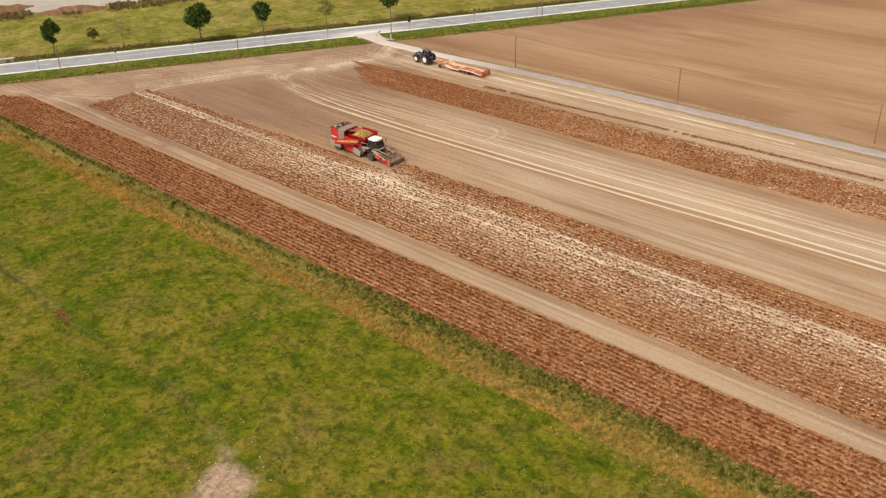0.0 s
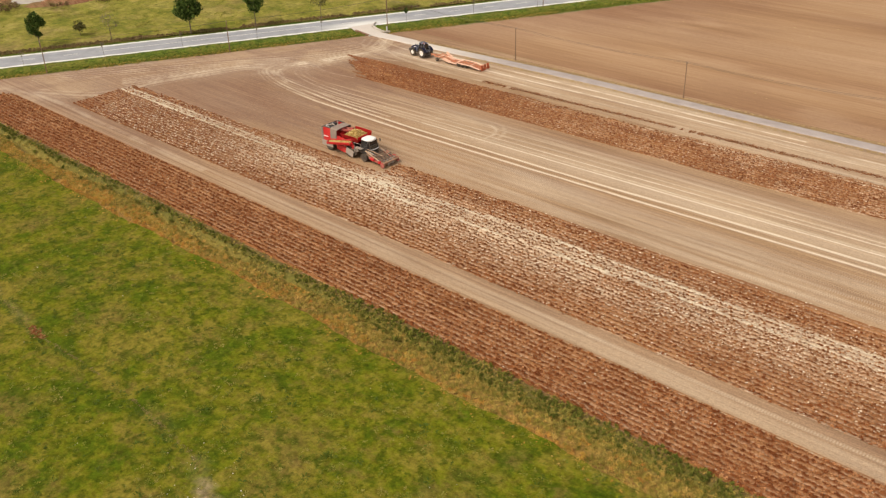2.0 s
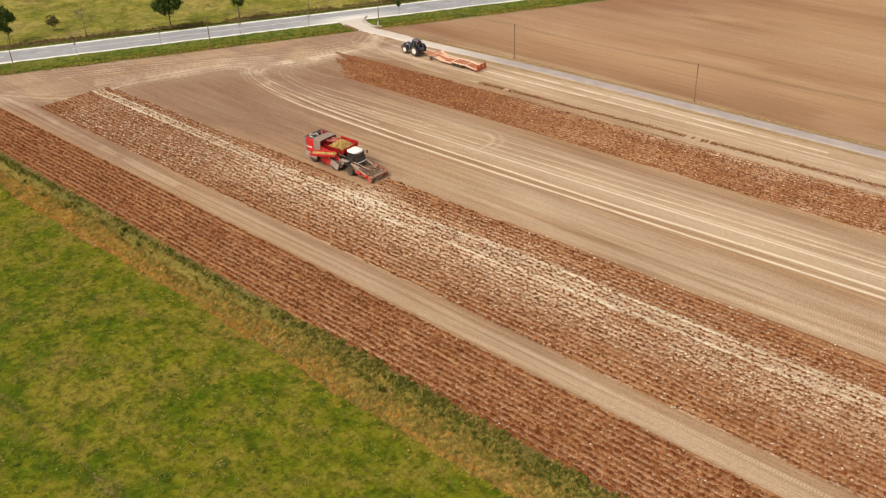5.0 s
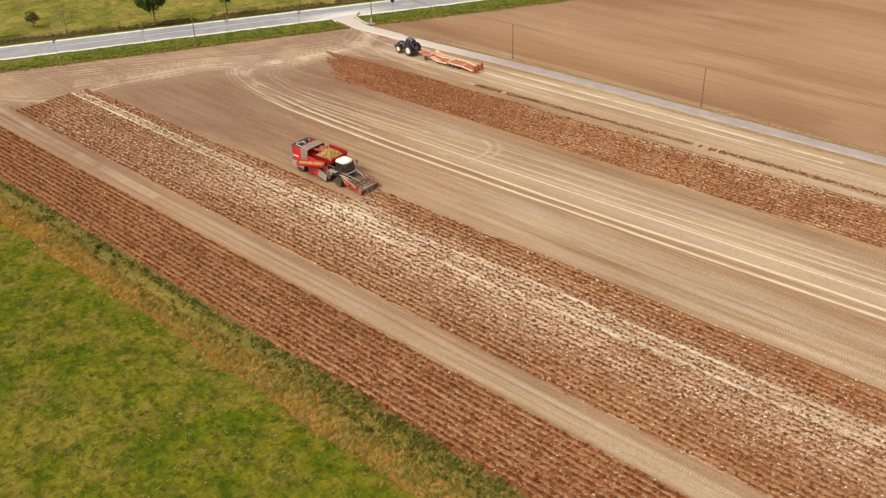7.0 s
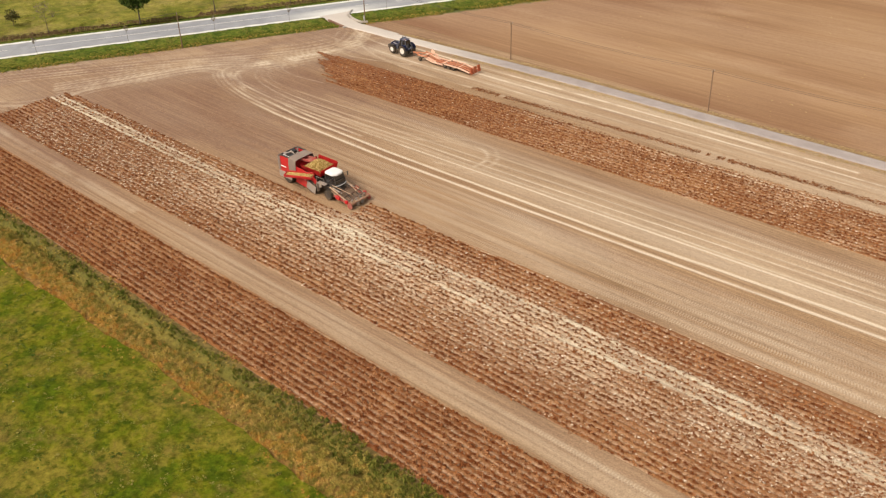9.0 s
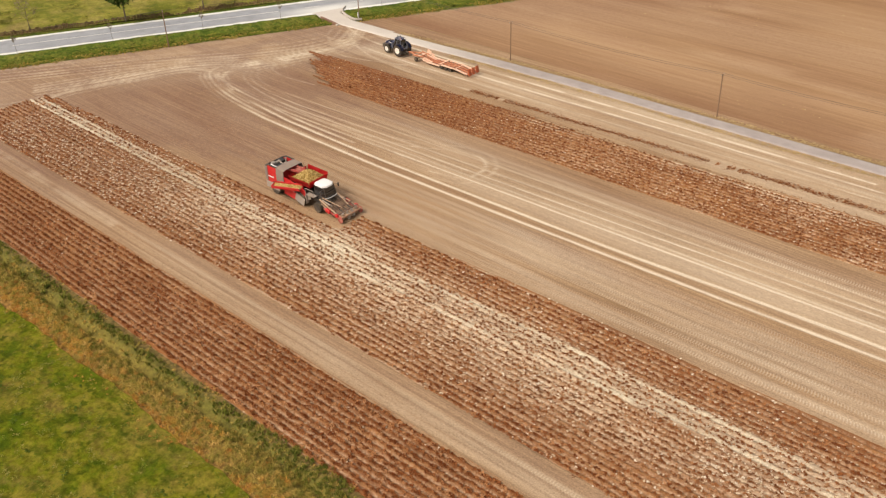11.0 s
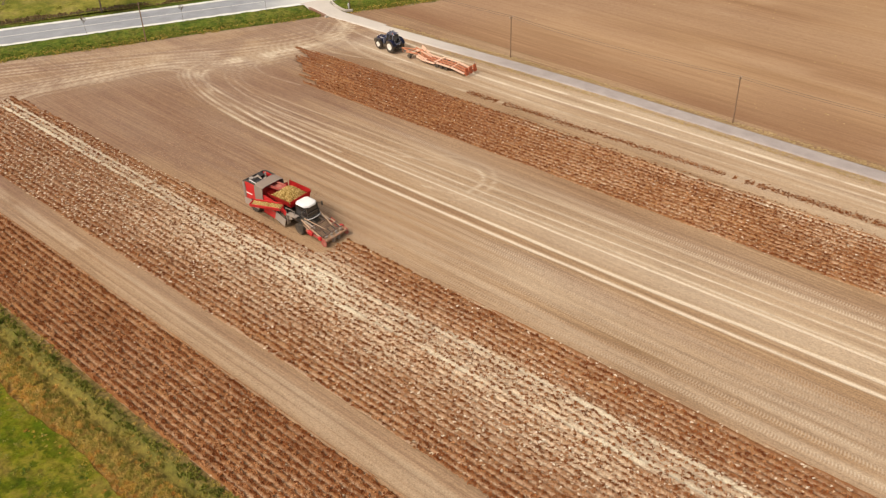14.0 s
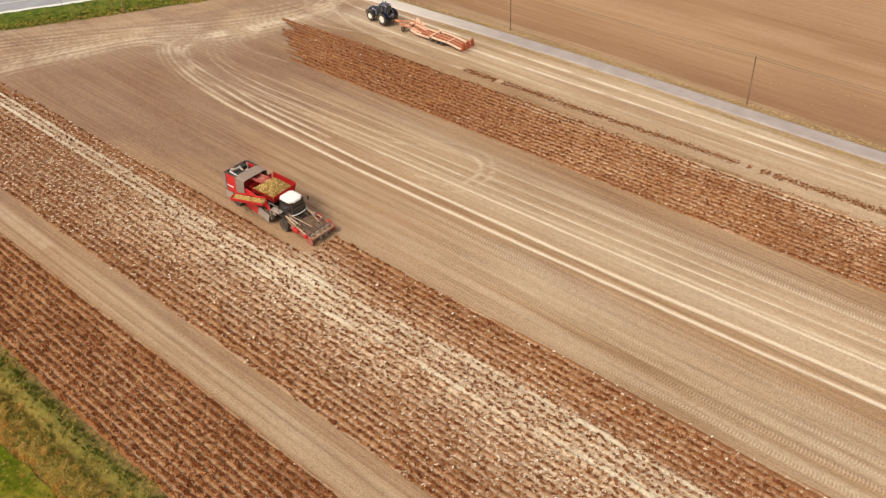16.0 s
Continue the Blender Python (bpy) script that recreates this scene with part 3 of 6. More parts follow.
# ---- road, verges, farm track ----
def along_road(name, s0, s1, d0, d1, ns, nd, height, material, attrs=None, keep=None):
    s, d = np.meshgrid(np.linspace(s0, s1, ns), np.linspace(d0, d1, nd), indexing="ij")
    x = ROAD_A.x + ROAD_WAY.x * s + ROAD_SIDE.x * d
    y = ROAD_A.y + ROAD_WAY.y * s + ROAD_SIDE.y * d
    z = height(x, y, s, d) + 0 * x
    idx = np.arange(ns * nd).reshape(ns, nd)
    faces = np.stack([idx[:-1, :-1], idx[:-1, 1:], idx[1:, 1:], idx[1:, :-1]], -1).reshape(-1, 4)[:, ::-1]
    if keep is not None:
        k = keep(x, y, s, d).ravel()
        faces = faces[k[faces].all(1)]
    me = mesh_of(name, np.stack([x, y, z], -1).reshape(-1, 3), faces, attrs(x, y, s, d) if attrs else {}, True)
    me.materials.append(material)
    return tagged(new(name, me), kind="structure")


ROAD_WIDE = 8.9
def road_attrs(x, y, s, d):
    rag = 0.5 * (fractal(s, d, 1.6) - 0.5)
    edge = np.maximum(1 - step(d + 1.6 * rag, 0.75, 1.0), step(d + 1.2 * rag, ROAD_WIDE - 1.1, ROAD_WIDE - 0.85))
    mouth = np.exp(-((s - 84) / 8.0) ** 2) * (1 - step(d, 2.5, 5.5))
    return {"pale": np.clip(edge * 0.95 + mouth * 0.8 + 0.12 * fractal(s * 0.2, d, 1.5), 0, 1)}


along_road("road", -260, 420, 0, ROAD_WIDE, 1000, 40, lambda x, y, s, d: 0.30 + 0.06 * np.sin(np.pi * np.clip(d / ROAD_WIDE, 0, 1)), ROAD, road_attrs)
def mouth_gap(s, d): return (s > 80.3 - 0.4 * d) & (s < 85.3 - 0.25 * d)
along_road("verge_field_side", -260, 420, -8.5, 0.15, 1000, 30,
           lambda x, y, s, d: 0.24 - 0.3 * step(-d, 0.6, 5.0) + 0.12 * fractal(x, y, 1.2) - 0.35 * np.exp(-((d + 4.6) / 0.9) ** 2), VERGE,
           lambda x, y, s, d: {"pale": 0.6 * step(-d + 1.6 * fractal(x, y, 3.0), 7.0, 7.8)}, keep=lambda x, y, s, d: ~mouth_gap(s, d))
along_road("verge_far_side", -260, 420, ROAD_WIDE - 0.1, ROAD_WIDE + 2.2, 900, 10, lambda x, y, s, d: 0.24 - 0.1 * (d - ROAD_WIDE) + 0.1 * fractal(x, y, 1.0), VERGE)
along_road("far_pasture", -260, 420, ROAD_WIDE + 2.0, 330, 260, 130,
           lambda x, y, s, d: 0.05 - 0.5 * np.exp(-((d - 13.0) / 1.0) ** 2) + 0.5 * fractal(x, y, 14.0), FAR_MEADOW, lambda x, y, s, d: {"pale": 0 * x})
def track_middle(x): return 157.3 + 0.024 * (x + 110) - np.interp(x, [-157, -150, -140, -125, -110], [1.6, 1.4, 1.0, 0.4, 0.0])


sheet("farm_track", np.arange(-157, 300, 1.5), lambda x: (track_middle(x) - 1.4, track_middle(x) + 1.4), 13, lambda x, y: 0.20 + 0.03 * fractal(x, y, 2.0) - 0.3 * step(np.abs(y - track_middle(x)), 1.2, 1.42), TRACK,
      lambda x, y: {"pale": np.clip(0.9 * step(-x, 120, 150) + 0.25 * fractal(x, y, 1.5), 0, 1)})

# ---- junction apron, markings ----
def apron():
    u, v = np.meshgrid(np.linspace(0, 1, 40), np.linspace(0, 1, 16), indexing="ij")
    low = lambda t: np.stack([np.interp(t, [0, 0.3, 0.55, 0.8, 1], [-171.2, -168.4, -162.6, -157.0, -151.0]), np.interp(t, [0, 0.3, 0.55, 0.8, 1], [153.6, 153.6, 152.8, 153.2, 154.2])], -1)  # noqa: E731
    high = lambda t: np.stack([np.interp(t, [0, 0.3, 0.55, 0.8, 1], [-168.6, -167.0, -161.8, -157.0, -151.0]), np.interp(t, [0, 0.3, 0.55, 0.8, 1], [160.0, 157.9, 156.3, 156.6, 156.7])], -1)  # noqa: E731
    p = low(u) * (1 - v[..., None]) + high(u) * v[..., None]
    x, y = p[..., 0], p[..., 1]
    z = 0.36 - 0.15 * step(u, 0.1, 0.8) + 0.02 * fractal(x, y, 1.5) - 0.5 * step(np.abs(v - 0.5), 0.42, 0.5) * step(u, 0.15, 0.3)
    idx = np.arange(40 * 16).reshape(40, 16)
    faces = np.stack([idx[:-1, :-1], idx[1:, :-1], idx[1:, 1:], idx[:-1, 1:]], -1).reshape(-1, 4)
    me = mesh_of("junction_apron", np.stack([x, y, z], -1).reshape(-1, 3), faces, {"pale": 0.75 + 0.3 * fractal(x, y, 2.0)}, True)
    me.materials.append(TRACK)
    tagged(new("pavement_apron", me), kind="structure")


apron()

# ---- small mesh helpers ----
def put(bm, verts, faces):
    vs = [bm.verts.new(v) for v in verts]
    for f in faces:
        bm.faces.new([vs[i] for i in f])
    return vs


def box(bm, c, size, m=None, bevel=0.03):
    """A box with slightly rounded edges, centre c, turned by m about its centre."""
    tmp = bmesh.new()
    bmesh.ops.create_cube(tmp, size=1.0)
    bmesh.ops.scale(tmp, vec=size, verts=tmp.verts)
    b = min(bevel, 0.3 * min(size))
    if b > 0.004:
        bmesh.ops.bevel(tmp, geom=tmp.edges[:], offset=b, segments=1, affect="EDGES")
    m = Matrix.Translation(c) @ (m.to_4x4() if m else Matrix())
    index = {v: bm.verts.new(m @ v.co) for v in tmp.verts}
    for f in tmp.faces:
        bm.faces.new([index[v] for v in f.verts])
    tmp.free()


def slab(bm, pts, y0, y1):
    """A side profile of (x, z) points pulled from y0 to y1."""
    a = [bm.verts.new((x, y0, z)) for x, z in pts]
    b = [bm.verts.new((x, y1, z)) for x, z in pts]
    n = len(pts)
    bm.faces.new(a)
    bm.faces.new(b[::-1])
    for i in range(n):
        bm.faces.new([a[i], b[i], b[(i + 1) % n], a[(i + 1) % n]])
    bmesh.ops.recalc_face_normals(bm, faces=bm.faces[:])


def rod(bm, a, b, r0, r1=None, sides=8):
    """A tapered round bar from a to b."""
    a, b = Vector(a), Vector(b)
    r1 = r0 if r1 is None else r1
    q = (b - a).to_track_quat("Z", "Y").to_matrix()
    rings = []
    for p, r in ((a, r0), (b, r1)):
        rings.append([bm.verts.new(p + q @ Vector((r * math.cos(t), r * math.sin(t), 0))) for t in (2 * math.pi * k / sides for k in range(sides))])
    for k in range(sides):
        j = (k + 1) % sides
        bm.faces.new([rings[0][k], rings[0][j], rings[1][j], rings[1][k]])
    bm.faces.new(rings[0][::-1])
    bm.faces.new(rings[1])


def lathe(bm, c, axis, profile, sides=24):
    """A turned shape: profile of (radius, height) about axis through c."""
    q = Vector(axis).to_track_quat("Z", "Y").to_matrix()
    rings = [[bm.verts.new(Vector(c) + q @ Vector((r * math.cos(t), r * math.sin(t), h))) for t in (2 * math.pi * k / sides for k in range(sides))] for r, h in profile]
    for p, n in zip(rings[:-1], rings[1:]):
        for k in range(sides):
            j = (k + 1) % sides
            bm.faces.new([p[k], p[j], n[j], n[k]])
    bm.faces.new(rings[0][::-1])
    bm.faces.new(rings[-1])


def part(name, bm, material, parent, label="", smooth=False):
    """Links a bmesh as one mesh object under a thing or a part."""
    bmesh.ops.recalc_face_normals(bm, faces=bm.faces[:])
    me = bpy.data.meshes.new(name)
    bm.to_mesh(me)
    bm.free()
    me.materials.append(material)
    if smooth:
        me.polygons.foreach_set("use_smooth", np.full(len(me.polygons), True))
    ob = new(name, me)
    ob.parent = parent
    return tagged(ob, label)


def thing(name, label, category, group="", at=None):
    ob = new(name)
    if at is not None:
        ob.matrix_world = at
    return tagged(ob, label, category, group)


def boxes(name, material, parent, *items, label="", bevel=0.03, joined=False):
    """Boxes (centre, size, turn) as parts of their own, or joined into one part."""
    made, bm = None, bmesh.new()
    for k, it in enumerate(items):
        box(bm, it[0], it[1], it[2] if len(it) > 2 else None, bevel)
        if not joined or k == len(items) - 1:
            made = part(name, bm, material, parent, label)
            bm = bmesh.new()
    bm.free()
    return made


def rods(name, material, parent, *items, label="", sides=8, joined=False):
    """Round bars (from, to, radius) as parts of their own, or joined into one part."""
    made, bm = None, bmesh.new()
    for k, it in enumerate(items):
        rod(bm, *it, sides=sides)
        if not joined or k == len(items) - 1:
            made = part(name, bm, material, parent, label)
            bm = bmesh.new()
    bm.free()
    return made


def turn_y(a): return Matrix.Rotation(radians(a), 3, "Y")
def turn_z(a): return Matrix.Rotation(radians(a), 3, "Z")
def turn_x(a): return Matrix.Rotation(radians(a), 3, "X")


RED = worn_paint("red_machine_paint", (0.60, 0.010, 0.018), 0.18, 0.35)
DARK_RED = worn_paint("dusty_red_paint", (0.36, 0.03, 0.028), 0.6, 0.7, dirt=(0.45, 0.28, 0.2))
BLACK = worn_paint("black_plastic", (0.02, 0.02, 0.022), 0.3, 0.5)
STEEL = worn_paint("dusty_steel", (0.36, 0.33, 0.30), 0.6, 0.5, 0.3, dirt=(0.5, 0.38, 0.27))
GREY_COVER = worn_paint("grey_tarpaulin", (0.24, 0.19, 0.165), 0.4, 0.85)
WHITE = worn_paint("white_panel", (0.82, 0.82, 0.80), 0.08, 0.4)
DEEP_BLACK = worn_paint("oily_black_metal", (0.012, 0.012, 0.014), 0.08, 0.4)
BROWN_STEEL = worn_paint("soil_brown_steel", (0.16, 0.095, 0.07), 0.5, 0.8, dirt=(0.36, 0.24, 0.16))
RUBBER = worn_paint("dusty_rubber", (0.018, 0.018, 0.018), 0.45, 0.85)
BLUE = worn_paint("dark_blue_paint", (0.013, 0.022, 0.072), 0.12, 0.22)
BLUE_GREY = worn_paint("dusty_blue_grey_paint", (0.10, 0.125, 0.18), 0.3, 0.4)
ORANGE = worn_paint("faded_orange_paint", (0.52, 0.18, 0.085), 0.5, 0.7, dirt=(0.58, 0.33, 0.20))
RED_ORANGE = worn_paint("orange_red_paint", (0.62, 0.14, 0.05), 0.35, 0.6)
RIM = worn_paint("pale_wheel_rim", (0.78, 0.76, 0.70), 0.15, 0.5)
WOOD = worn_paint("weathered_pole_wood", (0.22, 0.135, 0.085), 0.4, 0.9, dirt=(0.30, 0.20, 0.13))
CONCRETE = worn_paint("weathered_concrete", (0.50, 0.47, 0.42), 0.4, 0.9)
RUST = worn_paint("rusty_culvert", (0.20, 0.09, 0.06), 0.5, 0.9)


def glass_material():
    g = Graph("cab_glass", 0.08)
    g.p.inputs["Specular IOR Level"].default_value = 0.9
    return g.done((0.018, 0.021, 0.024))


GLASS = glass_material()


def potato_material():
    g = Graph("potatoes", 0.8)
    base = g.ramp(g.island(), (0.1, (0.33, 0.21, 0.055)), (0.5, (0.50, 0.34, 0.11)), (0.9, (0.66, 0.49, 0.20)))
    return g.done(g.mix(0.5, base, g.ramp(g.noise(7.0, 3), (0.3, 0.6), (0.7, 1.0)), "MULTIPLY"))


POTATO = potato_material()


def tyre_wheel(parent, name, c, r, w, rim=RIM, rim_r=0.52, lugs=18):
    """A wheel across y: tyre with raised lugs, dished rim and hub."""
    bm = bmesh.new()
    lathe(bm, c, (0, 1, 0), [(r * 0.55, -w * 0.42), (r * 0.86, -w * 0.5), (r * 0.96, -w * 0.4), (r, -w * 0.15), (r, w * 0.15), (r * 0.96, w * 0.4), (r * 0.86, w * 0.5), (r * 0.55, w * 0.42)], 28)
    for k in range(lugs):
        a = 2 * math.pi * k / lugs
        for side in (-1, 1):
            p = Vector(c) + Vector((r * 0.985 * math.cos(a + side * 0.06), side * w * 0.24, r * 0.985 * math.sin(a + side * 0.06)))
            box(bm, p, (0.07 * r, w * 0.5, 0.09 * r), turn_y(-math.degrees(a)) @ turn_x(side * 24), 0)
    tyre = part("wheel", bm, RUBBER, parent, "dusty black rubber tyre")
    bm = bmesh.new()
    k = rim_r * r / 0.52
    lathe(bm, c, (0, 1, 0), [(0.5 * k, -w * 0.44), (0.56 * k, -w * 0.46), (0.50 * k, -w * 0.36), (0.22 * k, -w * 0.18), (0.2 * k, -w * 0.34), (0.1 * k, -w * 0.36), (0.1 * k, w * 0.36),
                              (0.2 * k, w * 0.34), (0.22 * k, w * 0.18), (0.50 * k, w * 0.36), (0.56 * k, w * 0.46), (0.5 * k, w * 0.44)], 20)
    part("rim", bm, rim, tyre, "pale painted wheel rim")
    return tyre


# ---- the potato harvester, heading along +x ----
def heap(name, x0, x1, y0, y1, z, crown, count, parent, label, seed, size=0.12):
    """Loose potatoes heaped between the given bounds."""
    rng = random.Random(seed)
    bm = bmesh.new()
    for _ in range(count):
        u, v = rng.random(), rng.random()
        top = crown * (1 - (2 * u - 1) ** 2) * (1 - (2 * v - 1) ** 2)
        c = Vector((x0 + (x1 - x0) * u, y0 + (y1 - y0) * v, z + top + rng.uniform(-0.08, 0.05)))
        r = size * rng.uniform(0.7, 1.2)
        q = Euler((rng.random() * 6, rng.random() * 6, rng.random() * 6)).to_matrix()
        pts = [c + q @ Vector(p) for p in ((1.5 * r, 0, 0), (-1.5 * r, 0, 0), (0, r, 0), (0, -r, 0), (0, 0, r), (0, 0, -r))]
        put(bm, pts, [(0, 2, 4), (2, 1, 4), (1, 3, 4), (3, 0, 4), (2, 0, 5), (1, 2, 5), (3, 1, 5), (0, 3, 5)])
    n = 12
    g = [[bm.verts.new((x0 + (x1 - x0) * i / n, y0 + (y1 - y0) * j / n, z - 0.1 + crown * (1 - (2 * i / n - 1) ** 2) * (1 - (2 * j / n - 1) ** 2))) for j in range(n + 1)] for i in range(n + 1)]
    for i in range(n):
        for j in range(n):
            bm.faces.new([g[i][j], g[i + 1][j], g[i + 1][j + 1], g[i][j + 1]])
    return part(name, bm, POTATO, parent, label)


EARTHY = worn_paint("soil_caked_steel", (0.46, 0.30, 0.19), 0.7, 0.9, dirt=(0.58, 0.44, 0.31))


def harvester(at):
    h = thing("potato_harvester", "red potato harvester with white cab roof and full bunker", "harvester", at=at)
    # chassis
    boxes("chassis", BLACK, h, ((-1.3, 0, 1.15), (10.6, 1.5, 0.5)), ((1.8, 0, 1.35), (3.2, 2.2, 0.55)), ((-5.6, 0, 1.3), (2.4, 2.3, 0.7)), label="dark steel chassis", joined=True)
    for x, y, r, w in ((-0.4, 1.35, 0.98, 0.75), (-0.4, -1.35, 0.98, 0.75), (-5.2, 1.35, 0.9, 0.75), (-5.2, -1.35, 0.9, 0.75), (2.9, 1.5, 0.72, 0.55), (2.9, -1.5, 0.72, 0.55)):
        tyre_wheel(h, "wheel", (x, y, r), r, w, BLACK)
    # tall rear housing, open above the engine
    bm = bmesh.new()
    side = [(-6.935, 1.5), (-7.02, 2.7), (-6.808, 3.75), (-6.255, 3.95), (-4.3, 3.95), (-3.9, 3.2), (-3.7, 1.7), (-4.555, 1.45)]
    slab(bm, side, -1.62, -1.48)
    slab(bm, side, 1.48, 1.62)
    box(bm, (-6.952, 0, 2.65), (0.14, 2.96, 2.2))
    box(bm, (-4.0, 0, 2.6), (0.14, 2.96, 2.0))
    rear = part("rear_housing", bm, RED, h, "glossy red sheet-metal housing")
    boxes("engine", DEEP_BLACK, h, ((-5.83, 0, 3.2), (1.95, 2.6, 0.7)), ((-6.255, 0.7, 3.75), (0.9, 0.7, 0.35)), ((-5.32, -0.5, 3.72), (0.7, 0.9, 0.3)), label="black engine with grilles", joined=True)
    rods("exhaust", STEEL, h, ((-5.66, 0.95, 3.6), (-5.66, 0.95, 4.25), 0.11), ((-6.34, -0.7, 3.6), (-6.34, -0.7, 3.98), 0.3), ((-5.405, 0.1, 3.7), (-6.255, 0.2, 3.95), 0.12))
    bm = bmesh.new()
    for y in (-1.56, 1.56):
        for (xa, za), (xb, zb) in zip([(-7.02, 2.7), (-6.85, 3.75), (-6.255, 4.0), (-4.683, 4.0)][:-1], [(-6.85, 3.75), (-6.255, 4.0), (-4.683, 4.0)]):
            rod(bm, (xa, y, za), (xb, y, zb), 0.11)
    rod(bm, (-6.893, -1.56, 3.72), (-6.893, 1.56, 3.72), 0.12)
    part("rim_guard", bm, BLACK, rear, "black rubber edge round the engine bay")
    boxes("rear_grille", STEEL, rear, ((-7.037, 0, 3.0), (0.06, 2.5, 1.0)), *[((-7.071, 0, 2.6 + 0.14 * k), (0.05, 2.4, 0.04)) for k in range(7)], label="grey louvred rear grille", joined=True)
    for y in (-1.66, 1.66):
        boxes("rear_corner", GREY_COVER, rear, ((-6.765, y, 2.7), (0.5, 0.08, 2.1)), label="dusty grey corner panel")
    boxes("side_stripe", WHITE, rear, ((-6, -1.635, 2.35), (1.2, 0.02, 0.16)), ((-5.745, 1.635, 2.35), (1.2, 0.02, 0.16)), bevel=0)
    boxes("air_intake", STEEL, h, ((-6.3, -0.2, 3.72), (0.35, 0.8, 0.3)), ((-5.2, 0.55, 3.66), (0.5, 0.35, 0.22)), label="dusty grey intake box")
    rods("cooling_pipe", WHITE, h, ((-5.0, -1.0, 3.7), (-6.4, -1.05, 3.82), 0.06), label="pale cooling pipe")
    # grey cover strapped over the cleaning unit
    bm = bmesh.new()
    prof = [(-1.72, 1.75), (-1.74, 3.2), (-1.66, 3.98), (-1.2, 4.1), (1.2, 4.1), (1.66, 3.98), (1.74, 3.2), (1.72, 1.75)]
    for (y0, z0), (y1, z1) in zip(prof[:-1], prof[1:]):
        put(bm, [(-4.75, y0, z0), (-3.25, y0 * 1.01, z0 - 0.08), (-3.25, y1 * 1.01, z1 - 0.08), (-4.75, y1, z1)], [(0, 1, 2, 3)])
    bmesh.ops.remove_doubles(bm, verts=bm.verts[:], dist=0.001)
    bmesh.ops.solidify(bm, geom=bm.faces[:], thickness=0.05)
    part("cover", bm, GREY_COVER, h, "dusty grey-brown tarpaulin cover")
    # red flank below and behind the bunker
    bm = bmesh.new()
    flank = [(-3.3, 1.35), (-3.3, 3.1), (-2.0, 3.0), (0.2, 2.55), (0.8, 2.1), (0.2, 1.25)]
    slab(bm, flank, -1.64, -1.54)
    part("side_panel", bm, RED, h, "red side panel")
    bm = bmesh.new()
    slab(bm, flank, 1.54, 1.64)
    part("side_panel", bm, RED, h, "red side panel")
    boxes("lower_panel", RED, h, ((-2.1, -1.8, 1.15), (2.3, 0.07, 1.0), turn_y(7)), ((-2.1, 1.8, 1.15), (2.3, 0.07, 1.0), turn_y(7)), label="red lower side panel")
    boxes("skirt", STEEL, h, ((-0.25, -1.84, 0.95), (1.75, 0.07, 1.15), turn_y(18)), ((-0.25, 1.84, 0.95), (1.75, 0.07, 1.15), turn_y(18)), ((-5.5, -1.78, 1.2), (2.6, 0.07, 0.9)), ((-5.5, 1.78, 1.2), (2.6, 0.07, 0.9)), ((0.95, -1.5, 1.5), (1.1, 0.08, 0.6), turn_y(-18)), label="bare steel skirt panels")
    boxes("lettering", WHITE, h, ((-2.3, -1.655, 2.2), (0.9, 0.02, 0.2)), bevel=0)
    # bunker with flared rims
    bm = bmesh.new()
    x0, x1, y0, y1 = -2.5, 1.15, -1.15, 1.75
    for pts in (((x0, y0, 2.7), (x1, y0, 2.7), (x1 + 0.15, y0 - 0.35, 3.7), (x0, y0 - 0.35, 3.6)), ((x0, y1, 2.7), (x1, y1, 2.7), (x1 + 0.15, y1 + 0.25, 3.9), (x0, y1 + 0.25, 3.85)),
                ((x0, y0, 2.7), (x0, y1, 2.7), (x0 - 0.3, y1 + 0.2, 3.5), (x0 - 0.3, y0 - 0.3, 3.5)), ((x1, y0, 2.7), (x1, y1, 2.7), (x1 + 0.3, y1 + 0.2, 3.85), (x1 + 0.3, y0 - 0.3, 3.75))):
        put(bm, pts, [(0, 1, 2, 3)])
    put(bm, [(x0, y0, 2.7), (x1, y0, 2.7), (x1, y1, 2.7), (x0, y1, 2.7)], [(0, 1, 2, 3)])
    bmesh.ops.solidify(bm, geom=bm.faces[:], thickness=0.07)
    part("bunker", bm, RED, h, "red bunker with flared rims")
    heap("potato_heap", x0 + 0.3, x1 - 0.02, y0, y1, 3.2, 0.85, 1000, h, "heap of dusty yellow potatoes", 3)
    # conveyor from the cleaning unit into the bunker
    boxes("filling_conveyor", DARK_RED, h, ((-2.7, -0.35, 3.75), (2.2, 0.12, 0.35), turn_y(-8)), ((-2.7, 0.75, 3.75), (2.2, 0.12, 0.35), turn_y(-8)), ((-2.7, 0.2, 3.62), (2.2, 1.0, 0.06), turn_y(-8)), joined=True)
    # unloading elevator folded along the near flank
    bm = bmesh.new()
    m = turn_z(11) @ turn_y(-8) @ turn_x(12)
    hub = Vector((-2.15, -2.12, 2.2))
    for c, s in (((0, 0, 0), (4.7, 0.88, 0.08)), ((0, -0.46, 0.18), (4.7, 0.08, 0.44)), ((0, 0.46, 0.22), (4.6, 0.08, 0.5)), ((-2.35, 0, 0.16), (0.1, 0.88, 0.36))):
        box(bm, hub + m @ Vector(c), s, m)
    elevator = part("unloading_elevator", bm, RED, h, "red trough elevator folded along the side")
    boxes("belt", worn_paint("tan_belt", (0.62, 0.42, 0.20), 0.4, 0.9), elevator, (hub + m @ Vector((0, 0, 0.1)), (4.5, 0.8, 0.06), m), label="tan belt dusted with soil")
    heap_on = bmesh.new()
    rng = random.Random(17)
